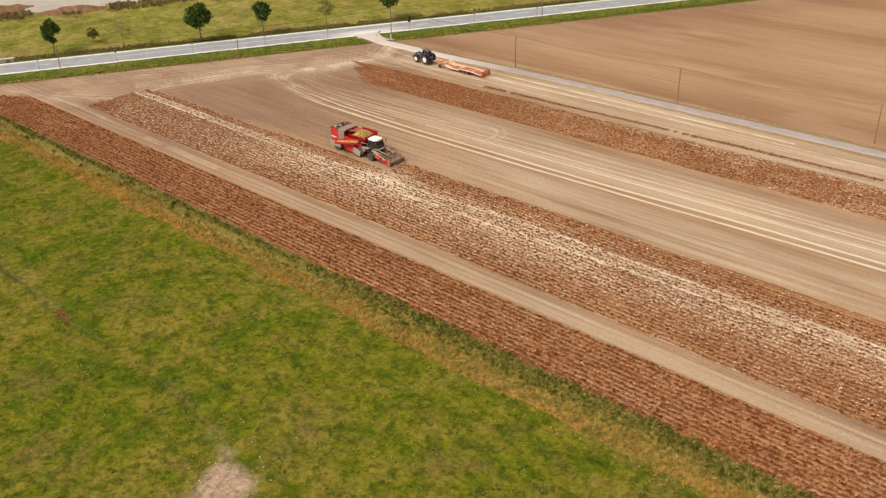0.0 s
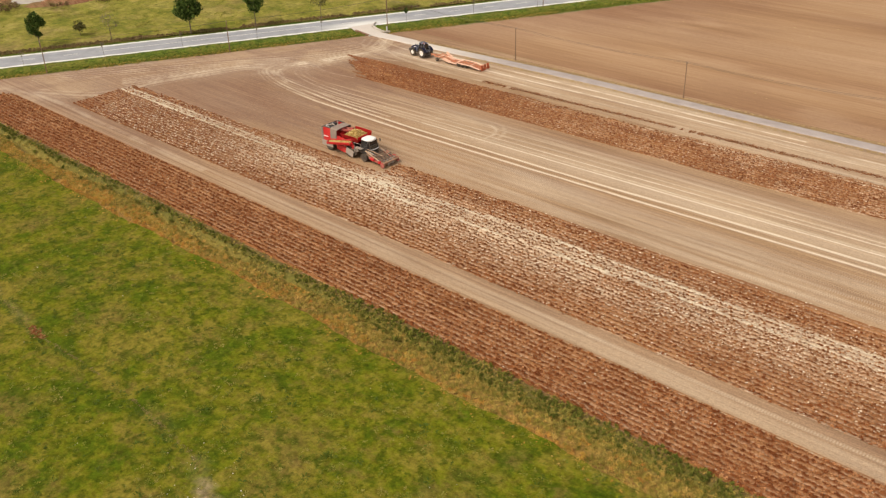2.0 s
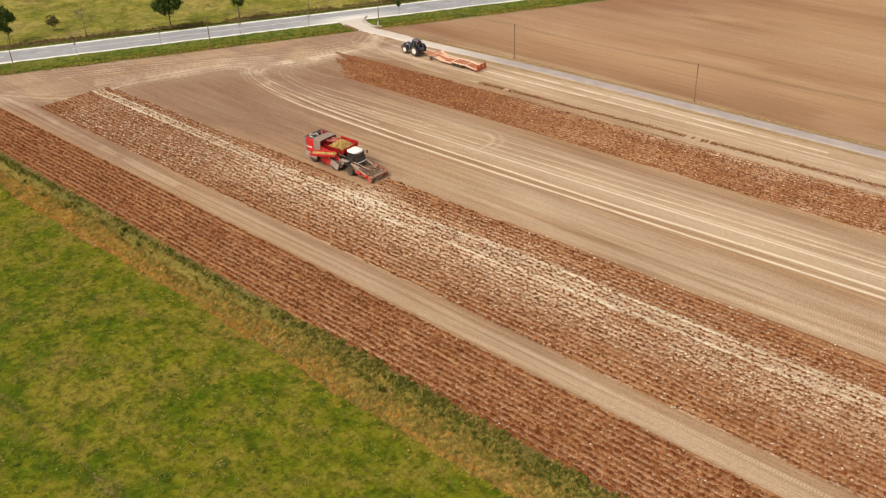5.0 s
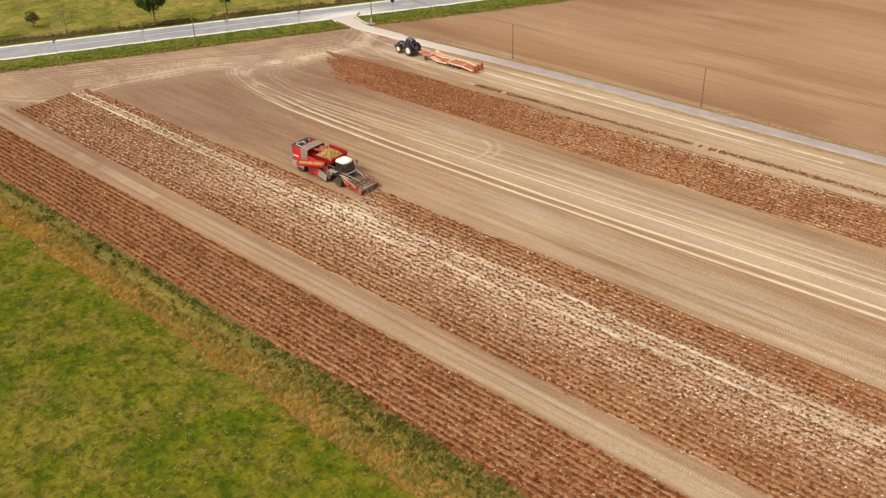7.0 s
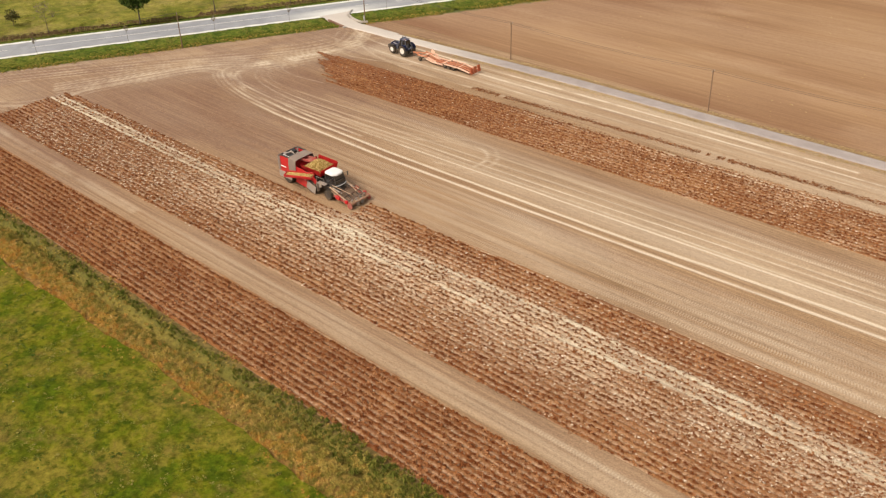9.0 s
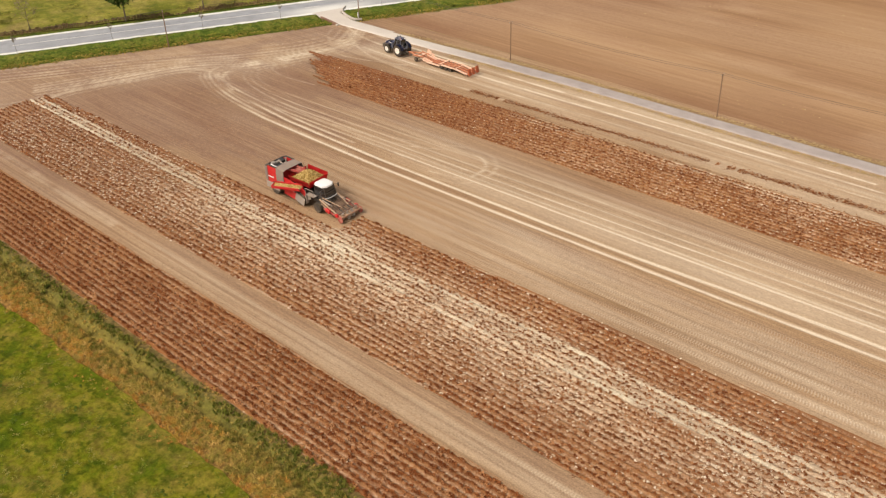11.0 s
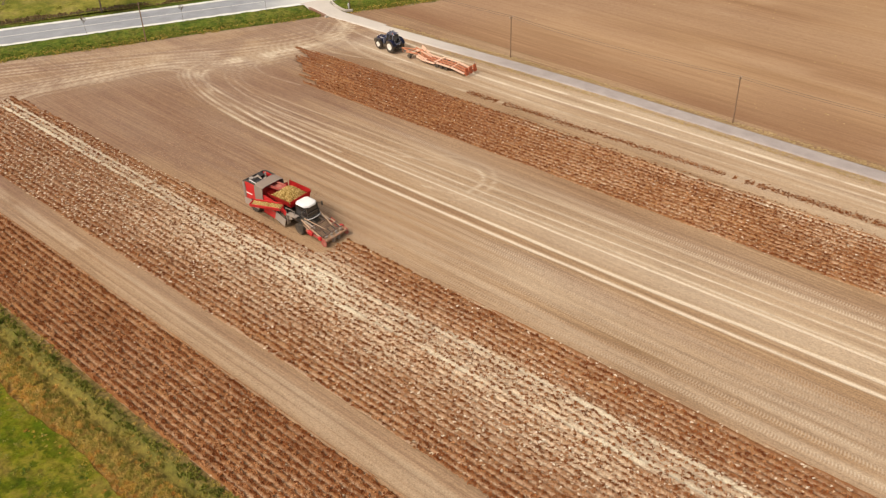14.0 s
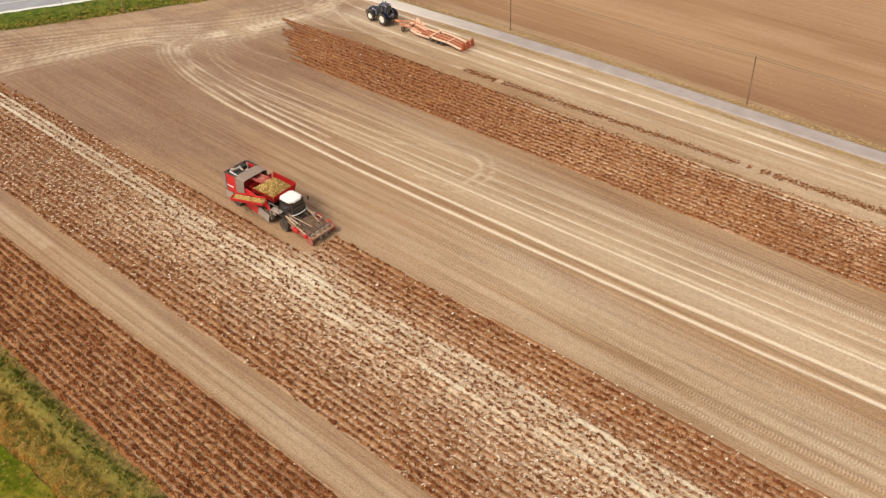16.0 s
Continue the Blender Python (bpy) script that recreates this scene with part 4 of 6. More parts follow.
    for _ in range(420):
        c = hub + m @ Vector((rng.uniform(-2.15, 2.2), rng.uniform(-0.34, 0.34), 0.16 + rng.uniform(0, 0.12)))
        r = rng.uniform(0.06, 0.1)
        put(heap_on, [c + Vector(p) * r for p in ((1.4, 0, 0), (-1.4, 0, 0), (0, 1, 0), (0, -1, 0), (0, 0, 1), (0, 0, -1))], [(0, 2, 4), (2, 1, 4), (1, 3, 4), (3, 0, 4), (2, 0, 5), (1, 2, 5), (3, 1, 5), (0, 3, 5)])
    part("belt_potatoes", heap_on, POTATO, elevator, "dusty potatoes lying on the belt")
    for k in range(11):
        boxes("belt_cleat", DARK_RED, elevator, (hub + m @ Vector((-2.1 + 0.42 * k, 0, 0.14)), (0.03, 0.72, 0.04), m))
    boxes("elevator_arm", DARK_RED, h, ((-1.2, -1.9, 2.1), (0.9, 0.5, 0.35), turn_y(25)), ((-4.4, -1.75, 1.95), (0.2, 0.5, 0.3)))
    # cab
    boxes("cab_floor", BLACK, h, ((2.6, 0.1, 1.8), (2.2, 1.9, 0.35)))
    bm = bmesh.new()
    lo, hi = [(1.65, -0.85), (3.65, -0.8), (3.65, 1.0), (1.65, 1.05)], [(1.7, -0.8), (3.35, -0.75), (3.35, 0.95), (1.7, 1.0)]
    put(bm, [(x, y, 1.95) for x, y in lo] + [(x, y, 3.3) for x, y in hi], [(0, 1, 5, 4), (1, 2, 6, 5), (2, 3, 7, 6), (3, 0, 4, 7), (3, 2, 1, 0), (4, 5, 6, 7)])
    bmesh.ops.bevel(bm, geom=bm.edges[:], offset=0.08, segments=2, affect="EDGES")
    cab = part("cab", bm, GLASS, h, "dark tinted cab glass")
    rods("cab_frame", BLACK, cab, *[((x0_, y0_, 1.95), (x1_, y1_, 3.3), 0.06) for (x0_, y0_), (x1_, y1_) in zip(lo, hi)], ((3.7, -0.85, 2.6), (3.7, 1.05, 2.6), 0.04))
    bm = bmesh.new()
    for z0, z1, k0, k1 in ((3.28, 3.38, 1.04, 1.08), (3.38, 3.52, 1.08, 1.0), (3.52, 3.6, 1.0, 0.66)):
        ring = [(-0.98, -0.62), (-0.72, -0.92), (0.62, -0.92), (1.02, -0.45), (1.02, 0.45), (0.62, 0.92), (-0.72, 0.92), (-0.98, 0.62)]
        n = len(ring)
        put(bm, [(2.5 + k0 * x, 0.1 + k0 * y, z0) for x, y in ring] + [(2.5 + k1 * x, 0.1 + k1 * y, z1) for x, y in ring],
            [tuple(range(n))[::-1], tuple(range(n, 2 * n))] + [(i, (i + 1) % n, n + (i + 1) % n, n + i) for i in range(n)])
    part("cab_roof", bm, WHITE, h, "clean white cab roof")
    bm = bmesh.new()
    for k in range(8):
        a0, a1 = -1.3 + 0.325 * k, -1.3 + 0.325 * (k + 1)
        rod(bm, (3.45 + 0.5 * math.cos(a0), 0.1 + 1.15 * math.sin(a0), 1.95), (3.45 + 0.5 * math.cos(a1), 0.1 + 1.15 * math.sin(a1), 1.95), 0.06)
    part("bumper_rail", bm, WHITE, h, "white curved front rail")
    rods("mirror", BLACK, h, ((3.2, -0.8, 3.1), (3.5, -1.5, 3.1), 0.03), ((3.5, -1.5, 3.2), (3.5, -1.5, 2.7), 0.1), ((3.2, 1.0, 3.1), (3.5, 1.65, 3.1), 0.03), ((3.5, 1.65, 3.2), (3.5, 1.65, 2.7), 0.1))
    boxes("platform", STEEL, h, ((1.5, -1.35, 1.95), (1.6, 0.7, 0.06)), ((1.5, 1.5, 1.95), (1.6, 0.7, 0.06)), ((0.9, -1.55, 1.3), (0.08, 0.5, 1.3)), label="steel steps and platform")
    rods("handrail", STEEL, h, ((0.8, -1.68, 1.95), (0.8, -1.68, 2.9), 0.03), ((2.3, -1.68, 1.95), (2.3, -1.68, 2.9), 0.03), ((0.8, -1.68, 2.9), (2.3, -1.68, 2.9), 0.03), joined=True)
    # lifting unit in front
    for y in (-1.55, 1.55):
        rods("lifting_arm", EARTHY, h, ((2.9, y * 0.8, 1.75), (5.3, y, 1.25), 0.1), ((5.3, y, 1.25), (6.9, y, 0.7), 0.09), ((3.0, y * 0.75, 1.1), (5.4, y, 0.75), 0.09), label="long dust-covered steel arm")
    for y in (-1.62, 1.62):
        boxes("side_frame", DARK_RED, h, ((5.6, y, 0.75), (3.3, 0.12, 0.34), turn_y(8)), label="dusty red side frame")
        boxes("gearbox", RED, h, ((4.9, y * 1.08, 1.0), (0.7, 0.3, 0.5), turn_y(12)), ((6.5, y * 1.08, 0.85), (0.5, 0.26, 0.45), turn_y(-10)), label="red drive housing")
    boxes("sieve_web", worn_paint("soil_covered_web", (0.28, 0.18, 0.12), 0.5, 0.9), h, ((4.6, 0, 0.95), (3.4, 2.9, 0.08), turn_y(14)), label="earth-covered sieving web")
    for k in range(13):
        boxes("web_bar", BROWN_STEEL, h, ((3.1 + 0.25 * k, 0, 1.38 - 0.062 * k), (0.05, 2.9, 0.06)))
    for x, z in ((4.9, 1.55), (5.9, 1.35), (6.7, 1.05)):
        boxes("crossbeam", BROWN_STEEL, h, ((x, 0, z), (0.15, 3.3, 0.15)), label="dusty crossbeam")
    for k in range(5):
        boxes("haulm_roller_arm", BLACK, h, ((6.3, -1.4 + 0.7 * k, 1.0), (1.0, 0.1, 0.14), turn_y(18)), label="black roller arm")
    for k in range(4):
        bm = bmesh.new()
        lathe(bm, (6.75, -1.12 + 0.75 * k, 0.42), (0, 1, 0), [(0.1, -0.3), (0.36, -0.26), (0.4, -0.1), (0.36, 0), (0.4, 0.1), (0.36, 0.26), (0.1, 0.3)], 18)
        part("ridge_roller", bm, EARTHY, h, "soil-caked ridge roller")
    for y in (-1.75, -0.4, 0.4, 1.75):
        bm = bmesh.new()
        lathe(bm, (7.1, y, 0.48), (0, 1, 0), [(0.12, -0.1), (0.47, -0.03), (0.47, 0.03), (0.12, 0.1)], 24)
        part("coulter_disc", bm, DARK_RED if abs(y) > 1 else STEEL, h, "round coulter disc")
    bm = bmesh.new()
    rod(bm, (7.35, -1.6, 0.75), (7.35, 1.6, 0.75), 0.12)
    rod(bm, (6.6, -1.6, 1.05), (7.35, -1.6, 0.75), 0.07)
    rod(bm, (6.6, 1.6, 1.05), (7.35, 1.6, 0.75), 0.07)
    part("front_bar", bm, worn_paint("earthy_bar", (0.4, 0.2, 0.12), 0.6, 0.8), h, "front bar caked with earth")
    for y in (-0.55, 0.55):
        rods("drawing_bar", EARTHY, h, ((3.4, y * 2.2, 2.15), (6.2, y, 1.45), 0.055), label="thin pale dusty steel bar")
    boxes("ridge_sensor", STEEL, h, *[((6.95, -1.12 + 0.75 * k, 1.0), (0.16, 0.3, 0.3), turn_y(30)) for k in range(4)], label="dusty grey sensor box")
    rods("hose", BLACK, h, ((3.6, -0.5, 1.9), (4.9, -0.6, 1.7), 0.05), ((3.6, 0.4, 1.9), (5.0, 0.5, 1.7), 0.05), ((4.9, -0.6, 1.7), (5.9, -0.9, 1.5), 0.05), label="black hydraulic hose")
    rods("lift_cylinder", STEEL, h, ((3.3, -1.1, 1.7), (5.1, -1.2, 1.5), 0.09), ((3.3, 1.1, 1.7), (5.1, 1.2, 1.5), 0.09))
    return h


harvester(pose(-114.5, 103.65, 0.08, 0, 0, 1.5))


# ---- the tractor and its low-loader, heading along -x ----
def tractor(at):
    t = thing("tractor", "dark blue farm tractor with pale rims hitched to trailer", "tractor", at=at)
    for y in (-1.0, 1.0):
        tyre_wheel(t, "wheel", (-1.15, y, 1.0), 1.0, 0.65)
        tyre_wheel(t, "wheel", (1.65, y, 0.76), 0.76, 0.5)
    bm = bmesh.new()
    slab(bm, [(0.5, 1.0), (0.5, 2.0), (1.2, 2.0), (2.4, 1.85), (2.75, 1.55), (2.8, 1.0), (2.3, 0.8), (0.8, 0.8)], -0.42, 0.42)
    bmesh.ops.bevel(bm, geom=bm.edges[:], offset=0.07, segments=2, affect="EDGES")
    bonnet = part("bonnet", bm, BLUE, t, "glossy dark blue bonnet")
    boxes("grille", BLACK, bonnet, ((2.79, 0, 1.3), (0.06, 0.7, 0.55)), *[((1.2 + 0.25 * k, -0.43, 1.5), (0.14, 0.03, 0.35)) for k in range(4)])
    for y in (-0.28, 0.28):
        boxes("headlight", WHITE, bonnet, ((2.78, y, 1.62), (0.06, 0.2, 0.12)), label="white headlight")
    boxes("chassis", BLACK, t, ((0.2, 0, 0.85), (4.4, 0.6, 0.5)), ((2.9, 0, 0.9), (0.5, 0.7, 0.6)), ((1.65, 0, 0.76), (0.3, 1.7, 0.25)), ((-1.15, 0, 1.0), (0.4, 1.7, 0.4)), joined=True)
    bm = bmesh.new()
    lo, hi = [(-1.5, -0.75), (0.45, -0.68), (0.45, 0.68), (-1.5, 0.75)], [(-1.35, -0.6), (0.0, -0.52), (0.0, 0.52), (-1.35, 0.6)]
    put(bm, [(x, y, 1.55) for x, y in lo] + [(x, y, 2.75) for x, y in hi], [(0, 1, 5, 4), (1, 2, 6, 5), (2, 3, 7, 6), (3, 0, 4, 7), (3, 2, 1, 0), (4, 5, 6, 7)])
    cab = part("cab", bm, GLASS, t, "dark cab glass")
    rods("cab_frame", BLUE_GREY, cab, *[((a[0], a[1], 1.5), (b[0], b[1], 2.78), 0.06) for a, b in zip(lo, hi)], ((-0.5, -0.73, 1.5), (-0.55, -0.58, 2.78), 0.05), ((-0.5, 0.73, 1.5), (-0.55, 0.58, 2.78), 0.05))
    roof = boxes("roof", BLUE, t, ((-0.67, 0, 2.82), (1.5, 1.22, 0.13)), label="dark blue roof", bevel=0.06)
    boxes("roof_hatch", BLUE_GREY, roof, ((-0.55, 0, 2.9), (0.6, 0.6, 0.05)), label="grey roof hatch")
    # lighter bars added round the roof to paint its lit edges
    rods("lit_roof_edge", BLUE_GREY, roof, ((-1.4, -0.6, 2.92), (0.05, -0.55, 2.92), 0.05), ((-1.4, 0.6, 2.92), (0.05, 0.55, 2.92), 0.05), ((0.05, -0.55, 2.92), (0.05, 0.55, 2.92), 0.05))
    boxes("seat", BLUE_GREY, t, ((-1.0, 0, 1.75), (0.5, 0.5, 0.25)), ((-1.25, 0, 2.1), (0.12, 0.5, 0.6)), label="grey driver's seat", joined=True)
    boxes("rear_linkage", BLUE_GREY, t, ((-2.0, 0, 1.35), (0.3, 1.0, 0.25)), ((-1.85, 0.55, 1.7), (0.1, 0.1, 0.8), turn_y(20)), ((-1.85, -0.55, 1.7), (0.1, 0.1, 0.8), turn_y(20)), label="grey lifting linkage", joined=True)
    boxes("front_loader_bracket", BLUE_GREY, t, ((0.75, -0.62, 1.45), (0.3, 0.2, 1.0)), ((0.75, 0.62, 1.45), (0.3, 0.2, 1.0)), label="grey loader bracket")
    for y in (-1.0, 1.0):
        bm = bmesh.new()
        for k in range(7):
            a0, a1 = radians(15 + 22 * k), radians(15 + 22 * (k + 1))
            for r in (1.08,):
                p = [(-1.15 + r * math.cos(a0), 1.0 + r * math.sin(a0)), (-1.15 + r * math.cos(a1), 1.0 + r * math.sin(a1))]
                put(bm, [(p[0][0], y - 0.33, p[0][1]), (p[0][0], y + 0.33, p[0][1]), (p[1][0], y + 0.33, p[1][1]), (p[1][0], y - 0.33, p[1][1])], [(0, 1, 2, 3)])
        bmesh.ops.solidify(bm, geom=bm.faces[:], thickness=0.05)
        part("mudguard", bm, BLUE, t, "dark blue rear mudguard")
        boxes("front_mudguard", BLACK, t, ((1.65, y, 1.6), (0.9, 0.45, 0.05)), ((1.25, y, 1.45), (0.05, 0.45, 0.3), turn_y(-25)))
    rods("exhaust", STEEL, t, ((0.55, -0.62, 1.4), (0.55, -0.62, 3.0), 0.08))
    # white blocks added as painted glints on the dark roof
    for x, y in ((0.05, -0.45), (0.05, 0.45), (-1.4, -0.45), (-1.4, 0.45)):
        boxes("roof_glint", WHITE, t, ((x, y, 2.86), (0.14, 0.24, 0.14)), label="small white block painting a glint on the roof")
    rods("beacon", RED_ORANGE, t, ((-1.2, 0.45, 2.86), (-1.2, 0.45, 3.06), 0.08), label="orange beacon")
    boxes("bonnet_stripe", WHITE, t, ((1.5, -0.46, 1.72), (0.9, 0.02, 0.08)), ((1.5, 0.46, 1.72), (0.9, 0.02, 0.08)), bevel=0)
    rods("mirror", BLACK, t, ((0.3, -0.7, 2.6), (0.5, -1.25, 2.6), 0.03), ((0.5, -1.25, 2.75), (0.5, -1.25, 2.3), 0.09), ((0.3, 0.7, 2.6), (0.5, 1.25, 2.6), 0.03), ((0.5, 1.25, 2.75), (0.5, 1.25, 2.3), 0.09))
    boxes("step", STEEL, t, ((-0.1, -0.85, 0.8), (0.5, 0.3, 0.05)), ((-0.1, -0.85, 1.15), (0.5, 0.3, 0.05)), ((-0.1, 0.85, 0.8), (0.5, 0.3, 0.05)))
    boxes("front_weight", BLACK, t, ((3.2, 0, 0.85), (0.45, 1.1, 0.55)))
    boxes("hitch", BLACK, t, ((-2.15, 0, 0.75), (0.9, 0.5, 0.15)), ((-2.0, 0.4, 0.9), (0.8, 0.08, 0.1), turn_y(-15)), ((-2.0, -0.4, 0.9), (0.8, 0.08, 0.1), turn_y(-15)), joined=True)
    return t


tractor(pose(-142.9, 149.15, 0.16, 0, 0, 178))


SHADE_BROWN = worn_paint("deck_shade_brown", (0.24, 0.07, 0.04), 0.4, 0.85)
BLEACHED = worn_paint("sun_bleached_orange", (0.78, 0.48, 0.33), 0.55, 0.8, dirt=(0.80, 0.62, 0.48))


def low_loader(at):
    """Local x runs from the drawbar (0) back to the ramps (15)."""
    t = thing("low_loader_trailer", "faded orange low-loader trailer with open slatted deck and raised ramps, empty", "trailer", at=at)
    rods("drawbar", ORANGE, t, ((0, 0, 0.8), (2.3, 0.62, 0.92), 0.11), ((0, 0, 0.8), (2.3, -0.62, 0.92), 0.11), ((0.15, 0, 0.82), (0.15, 0, 0.16), 0.07), ((1.3, -0.35, 0.87), (1.3, 0.35, 0.87), 0.08), joined=True)

    def deck(x):
        return float(np.interp(x, [2.0, 3.9, 5.6, 8.1, 8.6, 11.4, 14.4], [0.96, 0.96, 0.58, 0.58, 0.82, 0.82, 0.42]))

    def rail(name, material, y, wide, deep, xs, label):
        bm_ = bmesh.new()
        slab(bm_, [(x, deck(x)) for x in xs] + [(x, deck(x) - deep) for x in xs[::-1]], y - wide / 2, y + wide / 2)
        return part(name, bm_, material, t, label)

    # swan neck over the front bogie: splayed rails and a folded plate
    for y in (-0.62, 0.62):
        rail("neck_rail", BLEACHED, y, 0.26, 0.26, (2.1, 3.9, 5.6, 6.0), "bleached orange neck rail")
    for y in (-1.2, 1.2):
        boxes("neck_wing", ORANGE, t, ((3.1, y * 0.8, 0.98), (2.2, 0.2, 0.16), turn_z(-12 if y > 0 else 12)), label="splayed orange side beam")
    boxes("folded_plate", BLEACHED, t, ((3.85, 1.12, 1.3), (0.9, 0.1, 0.7), turn_y(28)), ((4.5, 1.2, 1.05), (1.1, 0.34, 0.08), turn_y(13)), label="bleached plate folded upright")
    for x in (2.5, 3.6):
        boxes("neck_crossbar", ORANGE, t, ((x, 0, 0.98), (0.22, 2.1, 0.14)))
    # sunken front deck: broad pale edges, dark slots between narrow rails
    for y in (-1.16, 1.16):
        rail("edge_rail", BLEACHED, y, 0.24, 0.2, (4.3, 5.6, 8.1), "broad bleached edge rail")
    for y in (-0.3, 0.3):
        rail("deck_rail", ORANGE, y, 0.14, 0.2, (4.0, 5.6, 8.1), "narrow orange deck rail")
    for x in (4.5, 5.5, 6.5, 7.4):
        boxes("crossmember", ORANGE, t, ((x, 0, deck(x) - 0.1), (0.13, 2.0, 0.1)))
    # dark sheets added under the deck to paint the shade in its gaps
    boxes("deck_shade_sheet", SHADE_BROWN, t, ((6.3, 0, 0.4), (3.6, 2.0, 0.05)), ((10.0, 0, 0.6), (3.2, 1.9, 0.05)), ((12.8, 0, 0.42), (2.6, 1.7, 0.05), turn_y(9)), label="dark red-brown sheet painting the shade under the open deck")
    boxes("step_plate", BLEACHED, t, ((8.3, 0, 0.86), (0.28, 2.7, 0.06)), label="bleached cross plate at the step")
    # rear deck over three axles
    for y in (-1.12, 1.12):
        rail("wheel_rail", BLEACHED, y * 1.06, 0.3, 0.14, (8.6, 11.5), "bleached plate over the wheels")
        rail("tail_plate", BLEACHED, 1.0 * y, 0.38, 0.1, (11.6, 14.3), "bleached sloped tail plate")
    for y in (-0.34, 0.34):
        rail("deck_rail", ORANGE, y, 0.2, 0.2, (8.6, 11.4, 14.3), "narrow orange deck rail")
    for x in (9.2, 10.1, 11.0, 11.6):
        boxes("crossmember", BLEACHED if x > 11.2 else ORANGE, t, ((x, 0, deck(x) - 0.03), (0.2, 1.9, 0.1)))
    for x in (12.1, 12.6, 13.1, 13.6, 14.1):
        boxes("tail_slat", ORANGE, t, ((x, 0, deck(x) - 0.06), (0.1, 1.6, 0.08)))
    for x in (2.6, 8.6, 9.55, 10.5):
        for y in (-1.05, 1.05):
            tyre_wheel(t, "wheel", (x, y, 0.36), 0.36, 0.36, BLACK, 0.5, 14)
        rods("axle", BLACK, t, ((x, -0.95, 0.36), (x, 0.95, 0.36), 0.08))
    for y in (-0.98, 0, 0.98):
        bm = bmesh.new()
        m = turn_y(-14)
        box(bm, (14.72, y, 0.8), (0.1, 0.78, 1.15), m)
        for k in range(5):
            box(bm, (14.8 - 0.05 * (k - 2), y, 0.4 + 0.2 * k), (0.08, 0.72, 0.06), m)
        part("ramp", bm, RED_ORANGE, t, "upright orange-red loading ramp")
    boxes("light_board", RED_ORANGE, t, ((14.5, 0, 0.48), (0.1, 2.5, 0.18)))
    rods("marker_post", STEEL, t, ((14.4, 1.25, 0.5), (14.4, 1.25, 1.6), 0.05), label="slim grey marker post")
    return t


low_loader(pose(-140.3, 149.3, 0.16, 0, 0, 1.0))


# ---- poles and wires ----
def pole(at, height, lean=(0, 0), arm=0.0):
    p = thing("utility_pole", "slim weathered wooden utility pole with small insulators", "pole", "roadside poles", at=at)
    top = Vector((lean[0], lean[1], height))
    rods("shaft", WOOD, p, ((0, 0, -0.3), top, 0.11, 0.075), sides=10)
    way = turn_z(arm) @ Vector((0.35, 0, 0))
    rods("crossarm", WOOD, p, (top - way + Vector((0, 0, -0.25)), top + way + Vector((0, 0, -0.25)), 0.035))
    for s in (-1, 1):
        rods("insulator", STEEL, p, (top + s * way + Vector((0, 0, -0.2)), top + s * way + Vector((0, 0, 0.02)), 0.045), label="grey insulator")
    return top


POLES = {"e": (-197.3, 91.8), "f": (-178.4, 125.0), "d": (-162.9, 158.7), "n": (-146.0, 196.5), "a": (-125.0, 158.8), "b": (-86.2, 160.2), "c": (-49.5, 163.0), "g": (-12.5, 164.5)}
TOPS = {}
for key, (px, py) in POLES.items():
    arm = 150.0 if key in "efn" else 90.0
    hgt = 7.4 if key == "d" else 7.0
    TOPS[key] = Vector((px, py, 0.05)) + pole(pose(px, py, 0.05), hgt, (0.05, -0.04), arm)


def wires(a, b, offset, name="overhead_wire"):
    bm = bmesh.new()
    p, q = TOPS[a] + offset, TOPS[b] + offset
    side = (q - p).cross(Vector((0, 0, 1))).normalized()
    rings = []
    for k in range(17):
        u = k / 16
        c = p.lerp(q, u) - Vector((0, 0, 2.2 * u * (1 - u)))
        rings.append([bm.verts.new(c + 0.02 * (math.cos(i * math.tau / 5) * side + math.sin(i * math.tau / 5) * Vector((0, 0, 1)))) for i in range(5)])
    for r0, r1 in zip(rings[:-1], rings[1:]):
        for i in range(5):
            bm.faces.new([r0[i], r0[(i + 1) % 5], r1[(i + 1) % 5], r1[i]])
    me = bpy.data.meshes.new(name)
    bm.to_mesh(me)
    bm.free()
    me.materials.append(BLACK)
    tagged(new(name, me), "thin dark overhead wire sagging between two poles", "wire", "overhead wires")


for a, b in (("e", "f"), ("f", "d"), ("d", "n"), ("d", "a"), ("a", "b"), ("b", "c"), ("c", "g")):
    for s in (-0.33, 0.33):
        off = Vector((0.17 * s / 0.33, 0.28 * s / 0.33, 0)) if a in "ef" or b == "n" else Vector((0, s, 0))
        wires(a, b, off)

# marker post, kerb, culvert heads, parapet
marker = thing("marker_post", "short white marker post at the foot of a pole", "post", at=pose(-162.5, 158.1, 0.1))
boxes("post", WHITE, marker, ((0, 0, 0.5), (0.22, 0.22, 1.0)))
boxes("cap", BLACK, marker, ((0, 0, 0.9), (0.23, 0.23, 0.12)))
kerb = thing("kerb", "low concrete kerb curving round the verge at the junction", "kerb", at=pose(0, 0, 0))
pts = [(-168.8, 160.6), (-167.9, 159.0), (-166.8, 157.9), (-165.0, 157.1), (-163.0, 156.5), (-161.6, 156.4), (-160.6, 157.3)]
for (ax, ay), (bx, by) in zip(pts[:-1], pts[1:]):
    n = math.hypot(bx - ax, by - ay)
    boxes("kerb_stone", CONCRETE, kerb, (((ax + bx) / 2, (ay + by) / 2, 0.42), (n - 0.02, 0.28, 0.4), turn_z(math.degrees(math.atan2(by - ay, bx - ax)))))
culvert = thing("culvert", "rusty brown culvert head in the ditch under the junction", "culvert", at=pose(-165.5, 153.1, -0.25, 0, 0, -9))
